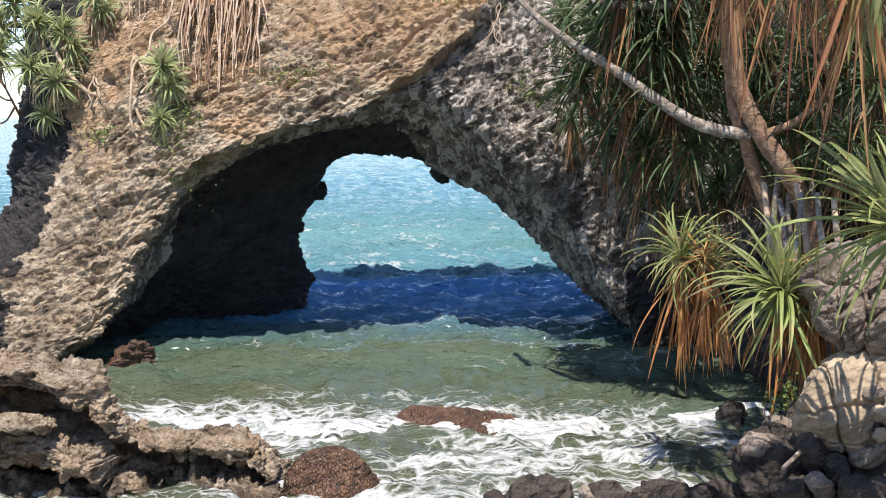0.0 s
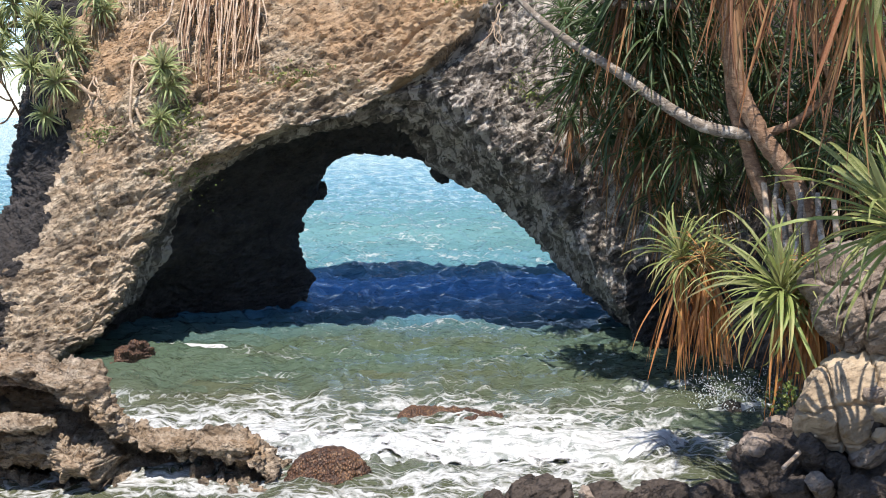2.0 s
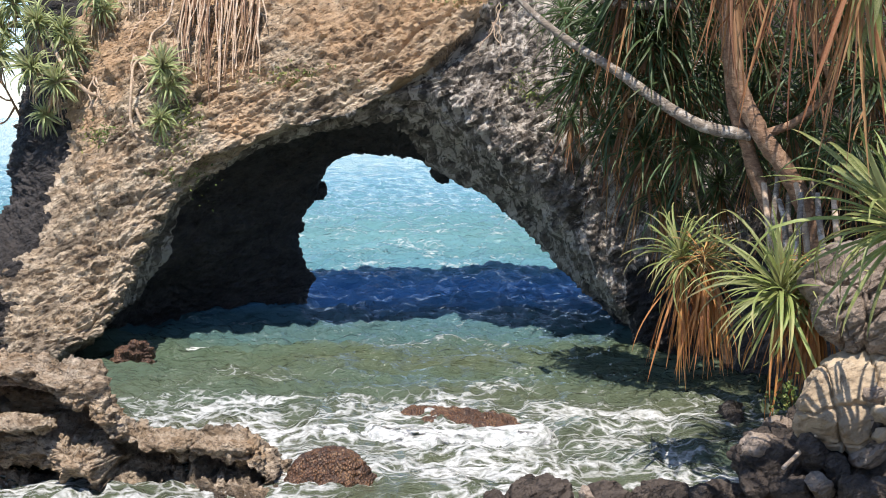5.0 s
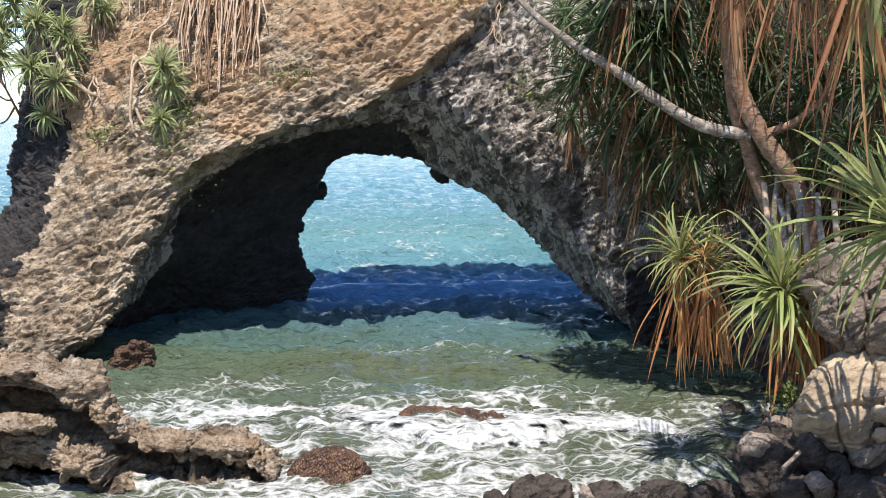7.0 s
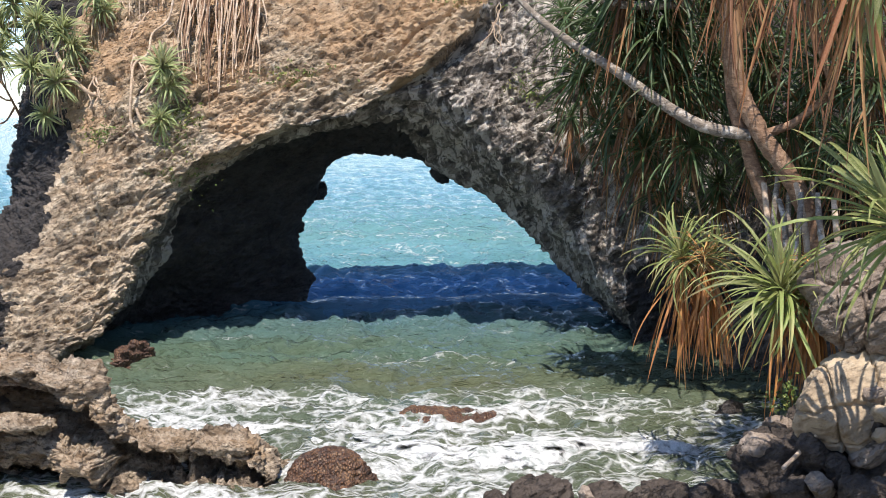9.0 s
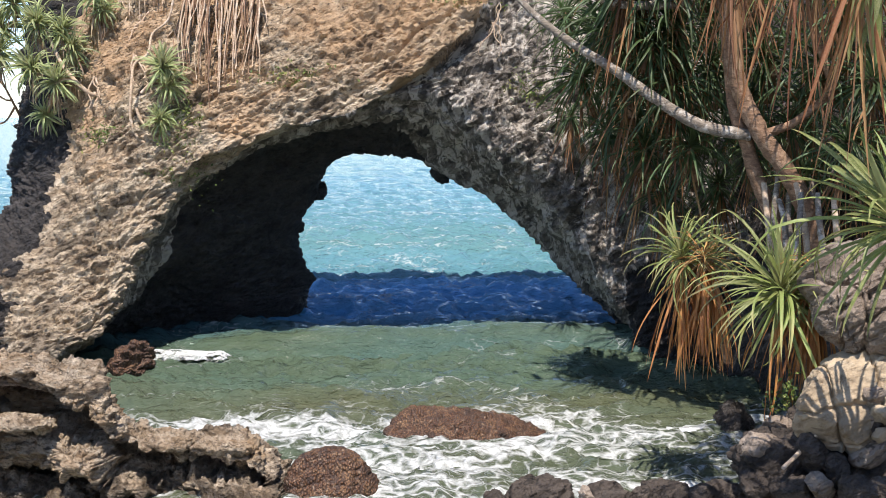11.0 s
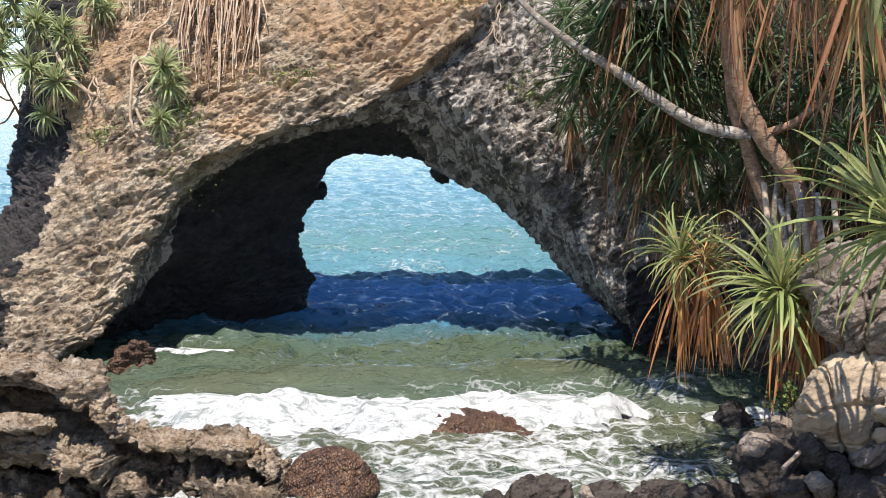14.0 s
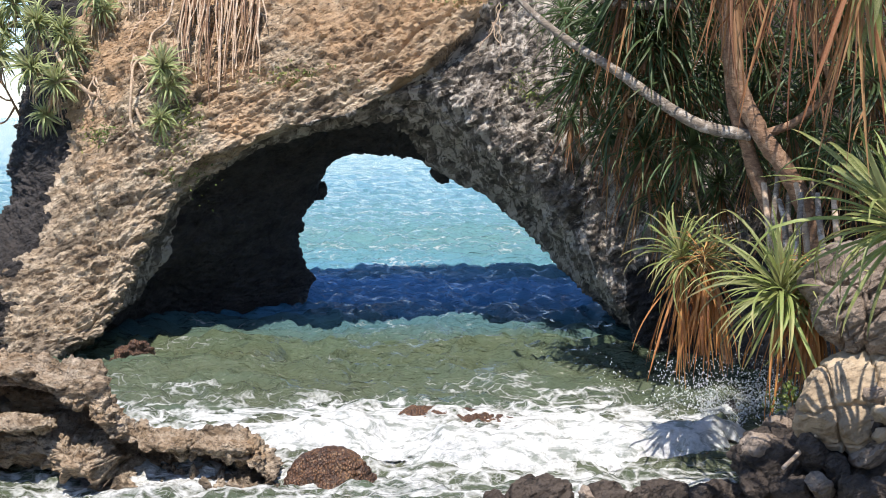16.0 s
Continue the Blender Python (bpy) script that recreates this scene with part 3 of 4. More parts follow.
    return tagged(new("rock_ledge", mesh_of("rock_ledge", flat, grid_faces(nu, nv), LEDGE_ROCK)), "brown layered shore ledge with dark undercut hollows", "rock ledge")


def ledge_slabs(ledge):
    """Broken plates of the top bed, lying on the ledge with their dip to the sea."""
    r = random.Random(14)
    for k, (x, y, z, long, thick) in enumerate([(-9.3, 19.2, 2.60, 1.9, 0.34), (-7.9, 19.1, 2.44, 1.8, 0.32), (-6.9, 19.0, 2.24, 1.3, 0.28), (-5.0, 19.0, 1.10, 1.3, 0.26), (-4.0, 19.0, 1.00, 1.4, 0.28), (-7.6, 18.5, 1.55, 1.5, 0.24), (-8.8, 18.3, 1.70, 1.6, 0.26)]):
        me = rock_mesh("slab", (long, 1.0, thick), LEDGE_ROCK, 150 + k, n=44, cuts=14, relief=(0.05, 0.11, 0.07), square=0.6)
        part("slab", me, ledge, "", pose(x, y, z, r.uniform(-6, 6), 7 + r.uniform(-4, 4), r.uniform(-15, 15)))


ledge_slabs(build_ledge())

# rocks in the water
rock("weed_rock", (0.72, 22.93, -0.32), (4.1, 1.9, 1.75), WEED_ROCK, "low sea rock covered in red-brown weed", 21, (0, 7, -4), n=70, cuts=5, relief=(0.16, 0.10, 0.06), square=0.15)
rock("weed_rock", (-2.05, 19.07, 0.16), (1.75, 1.3, 1.5), WEED_ROCK, "small rounded sea rock with rusty weed crust", 22, (0, 5, 10), n=50, cuts=5, relief=(0.1, 0.08, 0.04))
rock("weed_rock", (-8.53, 28.40, -0.05), (1.1, 0.9, 2.1), WEED_ROCK, "reddish pointed rock at the wet foot of the arch", 23, (0, 24, 20), n=60, cuts=16, relief=(0.2, 0.16, 0.06), square=0.2)
rock("sea_rock", (6.57, 23.39, -0.20), (1.0, 1.0, 2.0), WET_SHADED_ROCK, "black wet rock washed by the surf", 24, (0, 6, 20), n=50, relief=(0.12, 0.1, 0.05), square=0.3)
rock("sea_rock", (-2.60, 23.99, -0.25), (1.0, 0.6, 0.6), WET_SHADED_ROCK, "black rock just breaking the surface", 25, n=30, relief=(0.06, 0.06, 0.03))

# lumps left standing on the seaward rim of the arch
# coloured with the same painted-in shade as the tunnel
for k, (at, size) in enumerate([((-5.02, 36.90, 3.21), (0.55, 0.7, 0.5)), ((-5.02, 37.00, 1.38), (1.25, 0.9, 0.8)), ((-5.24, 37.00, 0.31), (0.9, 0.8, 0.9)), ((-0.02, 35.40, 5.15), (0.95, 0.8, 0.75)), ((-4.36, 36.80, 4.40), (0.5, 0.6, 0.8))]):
    rock("rock_lump", at, size, SHADE_ROCK, "dark lump on the seaward rim of the arch", 51 + k, (20 * k, 10, 30 * k), "rock", "lumps on the rim", n=26, cuts=8, relief=(0.08, 0.1, 0.05), square=0.3)

# boulders along the bottom and on the near slope
for k, (at, size, label) in enumerate([
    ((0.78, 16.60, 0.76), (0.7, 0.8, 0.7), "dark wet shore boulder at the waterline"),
    ((1.62, 16.80, 0.74), (1.2, 1.0, 0.95), "rounded brown shore boulder at the waterline"),
    ((2.70, 16.60, 0.67), (0.9, 0.9, 0.8), "dark wet shore boulder at the waterline"),
    ((3.61, 16.60, 0.76), (1.1, 1.0, 0.9), "dark wet shore boulder at the waterline"),
    ((4.55, 16.40, 0.89), (1.0, 1.0, 1.0), "dark wet shore boulder at the waterline"),
    ((5.36, 16.20, 1.51), (1.5, 1.5, 1.5), "dark brown boulder in shade"),
    ((6.12, 15.60, 1.27), (1.8, 1.6, 1.4), "dark brown boulder in shade"),
    ((6.95, 15.60, 1.80), (1.4, 1.4, 1.4), "dark brown boulder in shade"),
]):
    rock("shore_boulder", at, size, WET_SHADED_ROCK, label, 31 + k, (5 * k, 8 * k, 37 * k), "boulder", "boulders along the shore", n=50, cuts=12, relief=(0.16, 0.12, 0.05), square=0.25)
_r = random.Random(8)
for k, (at, s) in enumerate([((4.89, 16.00, 1.94), 0.55), ((5.54, 15.50, 2.01), 0.6), ((5.78, 15.20, 1.81), 0.5), ((6.31, 15.30, 2.08), 0.6), ((6.41, 15.30, 2.55), 0.5), ((5.20, 15.40, 1.43), 0.6), ((5.47, 15.00, 1.66), 0.45),
                             ((4.81, 15.80, 1.38), 0.6), ((5.97, 14.80, 1.65), 0.6), ((5.32, 16.40, 2.09), 0.5), ((5.67, 16.40, 2.23), 0.5), ((6.21, 14.60, 1.72), 0.5), ((2.33, 16.60, 0.91), 0.35), ((3.13, 16.50, 0.90), 0.4), ((4.08, 16.30, 1.02), 0.45)]):
    rock("rubble_stone", at, (s * _r.uniform(0.9, 1.4), s, s * _r.uniform(0.7, 1.1)), WET_SHADED_ROCK if k % 3 else STRIPED_ROCK, "angular dark stone wedged among shore boulders", 80 + k, (_r.uniform(0, 90), _r.uniform(0, 90), _r.uniform(0, 180)), "stone", "rubble among the boulders", n=20, cuts=10, relief=(0.05, 0.05, 0.03), square=0.3)
for k, (at, s) in enumerate([((6.29, 15.20, 2.96), 0.30), ((6.38, 15.10, 2.69), 0.34), ((6.20, 15.20, 2.62), 0.24), ((6.33, 15.00, 2.43), 0.28), ((6.09, 15.30, 2.33), 0.24), ((5.64, 15.80, 2.23), 0.26)]):
    rock("rubble_stone", at, (s * 1.2, s, s * 0.8), PALE_ROCK if k % 2 else STRIPED_ROCK, "small tan stone in the rubble beside the pale boulder", 120 + k, (31 * k, 47 * k, 71 * k), "stone", "rubble among the boulders", n=18, cuts=10, relief=(0.04, 0.04, 0.02), square=0.3)
rock("pale_boulder", (6.50, 15.90, 2.72), (2.75, 1.7, 2.05), PALE_ROCK, "big pale tan boulder with angular cracked faces", 47, (0, -8, 12), "boulder", n=120, cuts=22, relief=(0.08, 0.04, 0.03), square=0.35, cracks=9)
rock("layered_boulder", (6.90, 16.30, 4.12), (2.5, 1.6, 1.6), STRIPED_ROCK, "grey-brown layered rock under pandanus leaves", 42, (0, 10, 0), "boulder", n=110, cuts=9, relief=(0.25, 0.07, 0.04), bed=0.2, square=0.25, cracks=6)
rock("sea_stack", (-28.75, 66.48, 0.00), (9.0, 6.0, 1.5), GREY_ROCK, "low dark reef rock beyond the arch", 43, n=40, relief=(0.3, 0.2, 0.05))


# ---------------------------------------------------------------- the sea
def sea_relief(x, y, r):
    p = np.stack([x, y, np.zeros_like(x)], 1)
    drift = 0.6 * fbm(p * 0.3 + 50, 2)
    q = p + np.stack([0.5 * drift, drift, 0 * drift], 1)
    h = 0.20 * fbm(p * (0.22, 0.5, 1), 3)
    h += 0.34 * (0.45 - np.abs(fbm(q * (0.38, 0.75, 1) + 31, 3, 0.45)))
    h += 0.22 * (0.45 - np.abs(fbm(q * (0.8, 1.7, 1) + 9, 2)))
    h += 0.10 * (0.45 - np.abs(fbm(q * (1.9, 3.4, 1) + 77, 2)))
    return h * np.clip(1.3 - r / 200, 0.15, 1) * np.interp(y, (26, 34, 62, 80), (1.0, 1.6, 1.6, 1.1))


def build_sea():
    rows = [6.0]
    while rows[-1] < 4600:
        d = rows[-1]
        rows.append(d + (0.30 if d < 22 else 0.15 if d < 54 else (d - 54) * 0.02 + 0.15))
    r = np.array(rows)
    a = np.radians(np.linspace(-33, 33, 400))
    x, y = (r[:, None] * np.sin(a)).ravel(), (r[:, None] * np.cos(a)).ravel()
    z = sea_relief(x, y, np.repeat(r, len(a)))
    v = np.stack([x, y, z], 1)
    f = grid_faces(len(r), len(a))[:, ::-1]
    k = len(v)
    v = np.concatenate([v, [(-4600, -4600, -0.5), (4600, -4600, -0.5), (4600, 4600, -0.5), (-4600, 4600, -0.5)]])
    f = np.concatenate([f, [(k, k + 1, k + 2, k + 3)]])
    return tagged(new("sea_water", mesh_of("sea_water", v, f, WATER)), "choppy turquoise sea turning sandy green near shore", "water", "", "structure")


SEA = build_sea()


def swell(name, width, height, depth, seed, label):
    """A travelling ridge of water, steeper in front, that sinks away at its ends."""
    nx, ny = 190, 80
    x = np.linspace(-width / 2, width / 2, nx)
    s = np.linspace(-1.6, 1.6, ny)
    X, S = np.meshgrid(x, s, indexing="ij")
    p = np.stack([X.ravel(), S.ravel() * depth, np.zeros(X.size)], 1)
    wob = 0.5 * fbm(np.stack([x, np.zeros(nx) + seed, np.zeros(nx)], 1) * 0.25, 2)
    env = np.clip(1.15 - np.abs(2 * x / width) ** 4 * 1.0, 0.1, 1) * (1 + 0.35 * wob)
    prof = np.where(S < 0, np.exp(-(S / 0.42) ** 2), np.exp(-(S / 0.75) ** 2)) - 0.34
    z = (height * prof * env[:, None]).ravel() + sea_relief(p[:, 0] + 9 * seed, p[:, 1], np.zeros(len(p))) * 0.75
    y = p[:, 1] + np.repeat(wob * depth * 0.5, ny)
    me = mesh_of(name, np.stack([p[:, 0], y, z], 1), grid_faces(nx, ny), WATER)
    ob = new(name, me)
    return tagged(ob, label, "wave", "swells rolling in")


def foam_sheet(name, width, depth, height, seed, label, spill=0.5, dense=1.0):
    """A torn body of whitewater: low lumpy froth, highest along its leading edge."""
    nx, ny = 130, 56
    X, S = np.meshgrid(np.linspace(-1, 1, nx), np.linspace(-1, 1, ny), indexing="ij")
    edge = fbm(np.stack([X.ravel() * 3, S.ravel() * 1.5, np.full(X.size, seed)], 1), 4)
    rad = np.abs(X.ravel()) ** 2.6 + np.abs(S.ravel()) ** 2.2 + 0.5 * edge
    rad = np.maximum(rad, np.maximum(np.abs(X.ravel()), np.abs(S.ravel())) ** 12)
    thin = np.clip(1 - rad, 0, 1)
    body = np.clip(thin * 2.6, 0, 1) * dense
    front = np.exp(-((S.ravel() + spill) / 0.35) ** 2)
    p = np.stack([X.ravel() * width / 2, S.ravel() * depth / 2, np.full(X.size, seed * 1.7)], 1)
    lump = 0.85 + 0.5 * fbm(p * (0.45, 0.9, 1), 3) + 0.16 * fbm(p * (2.2, 3, 1), 3)
    rise = np.clip((thin - 0.04) * 2.0, 0, 1)
    z = (height * (0.25 + front) * lump + 0.16) * rise - 0.16 - 0.2 * np.clip(1 - 8 * thin, 0, 1)
    p[:, 1] += 0.6 * fbm(p * 0.35 + 5, 2)
    p[:, 2] = z
    me = mesh_of(name, p, grid_faces(nx, ny), FOAM)
    at = me.attributes.new("body", "FLOAT", "POINT")
    at.data.foreach_set("value", body.astype(np.float32))
    return tagged(new(name, me), label, "foam", "whitewater")


def spray(name, count, spread, height, seed, label):
    """A burst of flying drops and froth clots."""
    r = np.random.default_rng(seed)
    base = np.array([(1, 0, -0.7), (-1, 0, -0.7), (0, 1, 0.7), (0, -1, 0.7)])
    tri = np.array([(0, 1, 2), (0, 3, 1), (0, 2, 3), (1, 3, 2)])
    jets = max(20, count // 90)
    jet = r.integers(0, jets, count)
    lean, foot, top = r.normal(size=(jets, 2)) * 0.45, r.normal(size=(jets, 2)) * (spread, spread * 0.4), r.random(jets) ** 1.5 * height + 0.15
    up = r.random(count) ** 1.4
    c = np.empty((count, 3))
    c[:, :2] = foot[jet] + lean[jet] * (top[jet] * up)[:, None] + r.normal(size=(count, 2)) * (0.02 + 0.10 * up)[:, None]
    c[:, 2] = top[jet] * up
    s = r.uniform(0.008, 0.038, count) * (1.4 - up)
    v = (c[:, None] + base[None] * s[:, None, None] * r.uniform(0.6, 1.4, (count, 4, 1))).reshape(-1, 3)
    f = (tri[None] + 4 * np.arange(count)[:, None, None]).reshape(-1, 3)
    return tagged(new(name, mesh_of(name, v, f, SPRAY)), label, "spray", "", "stuff")


SWELL_A = swell("swell", 17, 0.75, 2.6, 1.0, "green swell about to break in the cove")
SWELL_C = swell("swell", 17, 0.85, 2.6, 4.0, "dark blue swell rolling through the arch")
FOAM_A = foam_sheet("breaking_wave", 12.5, 4.2, 0.34, 2.0, "white breaking wave spilling over the weed rock", 0.5, 0.72)
FOAM_B = foam_sheet("whitewater", 6.5, 3.2, 0.28, 5.0, "white froth surging past the weed rock", 0.5, 0.62)
FOAM_D = foam_sheet("whitewater", 9.5, 3.6, 0.30, 8.0, "white froth surging past the weed rock", 0.5, 0.62)
FOAM_C = foam_sheet("breaking_wave", 15.0, 5.0, 0.52, 11.0, "tall white breaking wave rushing to the shore")
FOAM_E = foam_sheet("wave_crest", 2.6, 1.3, 0.35, 14.0, "small white crest breaking against the headland")
FOAM_F = foam_sheet("wave_crest", 5.0, 1.1, 0.22, 23.0, "thin white crest on the swell under the arch", 0.2, 0.6)
FOAM_L = foam_sheet("foam_fringe", 3.6, 1.2, 0.12, 17.0, "thin foam washing the foot of the arch", 0.0, 0.6)
FOAM_R = foam_sheet("foam_fringe", 3.4, 2.4, 0.22, 20.0, "foam swirling round the black rock", 0.0, 0.8)
SPRAY_A = spray("spray", 9000, 0.6, 1.6, 3, "white spray bursting on the headland rocks")
SPRAY_C = spray("spray", 26000, 0.9, 2.3, 4, "white spray bursting on the headland rocks")
SPRAY_B = spray("spray", 4000, 0.8, 1.2, 5, "thin spray thrown up inside the arch")


# ---------------------------------------------------------------- pandanus
def leaf_mesh(name, length, width, rise, droop, material, seg=9, kink=0.0):
    """A keeled strap leaf in its own frame: it leaves the stem along +x at the angle rise and bends down by droop."""
    v, ang, pos = [], radians(rise), np.zeros(2)
    step = length / seg
    for i in range(seg + 1):
        s = i / seg
        w = width * (0.55 + 0.45 * min(1, s * 6)) * (1 - s ** 2.6) ** 0.75 + 0.002
        keel = w * 0.33
        d = np.array((math.cos(ang), math.sin(ang)))
        nrm = np.array((-d[1], d[0]))
        e = pos + nrm * keel
        v += [(e[0], -w / 2, e[1]), (pos[0], 0, pos[1]), (e[0], w / 2, e[1])]
        pos = pos + d * step
        ang -= radians(droop) / seg * (0.35 + 1.3 * s) + (radians(kink) if abs(s - 0.55) < 0.06 else 0)
        ang = max(ang, radians(-93))
    f = []
    for i in range(seg):
        a = 3 * i
        f += [(a, a + 3, a + 4, a + 1), (a + 1, a + 4, a + 5, a + 2)]
    return mesh_of(name, v, f, material)


def leaf_set(material, length, width, kind):
    if kind == "live":
        spec = [(82, 26), (70, 52), (58, 80), (46, 95), (32, 100), (16, 92), (0, 78), (-18, 60)]
    elif kind == "arching":
        spec = [(82, 34), (68, 76), (56, 108), (44, 126), (30, 132), (14, 118), (-6, 90), (-28, 62)]
    elif kind == "limp":
        spec = [(62, 90), (45, 125), (30, 135), (15, 120), (0, 95), (-18, 75), (-35, 55), (-50, 45)]
    else:
        spec = [(-35, 60), (-48, 45), (-58, 35), (-68, 25), (-75, 15), (-80, 12), (-84, 8), (-87, 5)]
    k = [0.75, 0.9, 1.0, 1.05, 1.0, 1.0, 0.95, 0.85] if kind != "dead" else [0.8, 0.9, 1, 1.1, 1.2, 1.0, 0.8, 1.15]
    return [leaf_mesh("leaf", length * s, width, a, b, material, kink=25 if kind == "live" and i in (3, 5) else 0) for i, ((a, b), s) in enumerate(zip(spec, k))]


SUN_SET = leaf_set(LEAF_SUN, 1.25, 0.045, "live")
ARCH_SET = leaf_set(LEAF_SUN, 1.35, 0.045, "arching")
SHADE_SET = leaf_set(LEAF_SHADE, 1.2, 0.04, "limp")
FAR_SET = leaf_set(LEAF_FAR, 0.95, 0.07, "live")
DEAD_SET = leaf_set(LEAF_DEAD, 1.3, 0.034, "dead")
LONG_SET = leaf_set(LEAF_RUST, 1.9, 0.040, "dead")
BROWN_SET = leaf_set(LEAF_BROWN, 1.5, 0.036, "dead")
BLADE_SET = leaf_set(LEAF_SUN, 1.2, 0.12, "dead")
LIMP_SET = leaf_set(LEAF_ORANGE, 1.35, 0.045, "limp")
STRAW_SET = leaf_set(LEAF_STRAW, 1.3, 0.06, "dead")


def crown(plant, at, live, count, dead=None, dead_count=0, tilt=(0, 0), size=1.0, seed=0, bark=BARK_BROWN, dead_size=1.0):
    """A spiral crown of leaves on a stubby stem tip, with a skirt of dead leaves hanging below."""
    r = random.Random(seed)
    me = tube_mesh("crown_stem", [(0, 0, -0.35 * size), (0.02, 0, -0.1), (0, 0.01, 0.12 * size)], [0.07 * size, 0.085 * size, 0.03 * size], bark, 8, 0.06, 0.2, seed)
    head = part("crown_stem", me, plant, "", pose(*at, tilt[0], tilt[1], r.uniform(0, 360)))
    upright = pose(0, 0, 0, tilt[0], tilt[1], 0).inverted() if dead else None
    head.matrix_basis = pose(*at, tilt[0], tilt[1], 0)
    for i in range(count):
        s = (i + 0.5) / count
        k = min(7, int(s * 8 + r.uniform(-0.6, 0.6)))
        k = max(0, k)
        m = pose(0, 0, 0.1 * size * (1 - s), r.uniform(-24, 24), r.uniform(-16, 16), i * 137.5 + r.uniform(-12, 12))
        part("leaf", live[k], head, "", m @ Matrix.Diagonal((*[size * r.uniform(0.55, 1.2)] * 3, 1)))
    for i in range(dead_count):
        sway = 18 if dead is BROWN_SET or dead is LONG_SET else 10
        m = pose(0, 0, -0.1 - 0.2 * size * i / dead_count, r.uniform(-sway, sway), r.uniform(-sway, sway), i * 137.5 + r.uniform(-20, 20))
        m = upright @ m
        part("dead_leaf", dead[r.randrange(8)], head, "dry brown hanging leaf" if i == 0 else "", m @ Matrix.Diagonal((*[size * dead_size * r.uniform(0.6, 1.2)] * 3, 1)))
    return head


def plant_at(name, label, at, category="pandanus", group="pandanus plants"):
    ob = new(name)
    ob.location = at
    ob.empty_display_size = 0.1
    return tagged(ob, label, category, group)


def local(origin, pts):
    return [tuple(np.array(p) - np.array(origin)) for p in pts]


def pandanus(label, base, crowns, stems, bark=BARK_BROWN, seed=0):
    """crowns: (place, leaf set, count, dead set, dead count, tilt, size, dead size); stems: (points, radii, bark)."""
    ob = plant_at("pandanus", label, base)
    for i, (pts, radii, bk) in enumerate(stems):
        part("trunk" if i == 0 else "branch", tube_mesh("trunk", local(base, pts), radii, bk, 12, 0.08, 0.12, seed + i, 0.02), ob)
    for i, (at, live, count, dead, dcount, tilt, size, dsize) in enumerate(crowns):
        crown(ob, local(base, [at])[0], live, count, dead, dcount, tilt, size, seed * 31 + i, bark, dsize)
    return ob


# on the sunlit shoulder of the arch
pandanus("small pandanus with grey-green rosettes hanging on the arch's edge", (-10.87, 32.80, 7.69), [
    ((-12.08, 32.60, 9.69), FAR_SET, 96, STRAW_SET, 22, (42, -15), 1.0, 0.6),
    ((-12.16, 32.20, 8.34), FAR_SET, 96, STRAW_SET, 25, (47, -20), 1.0, 0.6),
    ((-11.43, 32.00, 7.92), FAR_SET, 88, STRAW_SET, 35, (42, 0), 0.95, 0.6),
    ((-11.95, 32.60, 7.00), FAR_SET, 80, STRAW_SET, 9, (62, -10), 0.8, 0.5),
    ((-11.10, 32.60, 8.94), FAR_SET, 80, STRAW_SET, 48, (32, 0), 0.9, 0.9),
    ((-13.38, 33.10, 9.65), FAR_SET, 96, STRAW_SET, 9, (37, -20), 1.1, 0.5),
    ((-13.31, 32.60, 8.77), FAR_SET, 90, STRAW_SET, 12, (35, -10), 1.1, 0.6),
    ((-12.89, 32.80, 10.29), FAR_SET, 90, STRAW_SET, 12, (30, -10), 1.1, 0.6),
    ((-11.41, 32.60, 9.44), FAR_SET, 80, STRAW_SET, 30, (30, 10), 0.9, 0.8),
    ((-11.05, 32.40, 8.43), FAR_SET, 20, STRAW_SET, 60, (10, 0), 0.7, 1.0),
], [
    ([(-10.26, 32.80, 7.94), (-10.42, 32.20, 7.62), (-10.77, 32.00, 7.92), (-11.31, 32.20, 8.50), (-11.84, 32.60, 9.44)], [0.08, 0.07, 0.06, 0.05], ROOT_PALE),
    ([(-10.77, 32.00, 7.92), (-11.14, 31.90, 8.08), (-11.43, 32.00, 7.92)], [0.06, 0.05, 0.04], ROOT_PALE),
    ([(-11.84, 32.60, 9.44), (-12.24, 32.60, 9.77), (-12.63, 32.80, 10.46), (-12.88, 33.10, 11.16)], [0.06, 0.05, 0.05], ROOT_PALE),
    ([(-11.31, 32.20, 8.50), (-11.70, 32.20, 7.42), (-11.95, 32.60, 7.00)], [0.05, 0.04, 0.04], ROOT_PALE),
], ROOT_PALE, 1)
pandanus("pandanus with pale bare stems and two rosettes on the arch face", (-8.22, 31.30, 6.11), [
    ((-8.04, 31.20, 8.30), FAR_SET, 120, STRAW_SET, 16, (47, 5), 0.95, 0.5),
    ((-7.89, 31.20, 7.81), FAR_SET, 88, STRAW_SET, 9, (57, 10), 0.8, 0.5),
    ((-8.12, 31.00, 6.84), FAR_SET, 96, STRAW_SET, 12, (47, 5), 0.75, 0.5),
], [
    ([(-8.19, 31.20, 6.14), (-8.70, 31.00, 6.28), (-8.98, 31.00, 6.84), (-8.97, 31.10, 7.73), (-8.94, 31.40, 8.47), (-8.56, 31.50, 8.79), (-8.49, 31.80, 9.38), (-8.03, 32.00, 9.88), (-7.88, 32.20, 11.04)], [0.04, 0.045, 0.04, 0.04, 0.035, 0.035], ROOT_PALE),
    ([(-8.68, 31.10, 7.65), (-8.43, 31.10, 7.89), (-8.04, 31.20, 8.22)], [0.05, 0.05, 0.05], ROOT_PALE),
    ([(-8.86, 31.10, 7.25), (-8.61, 31.00, 6.76), (-8.12, 31.00, 6.73)], [0.05, 0.04, 0.04], ROOT_PALE),
], ROOT_PALE, 2)
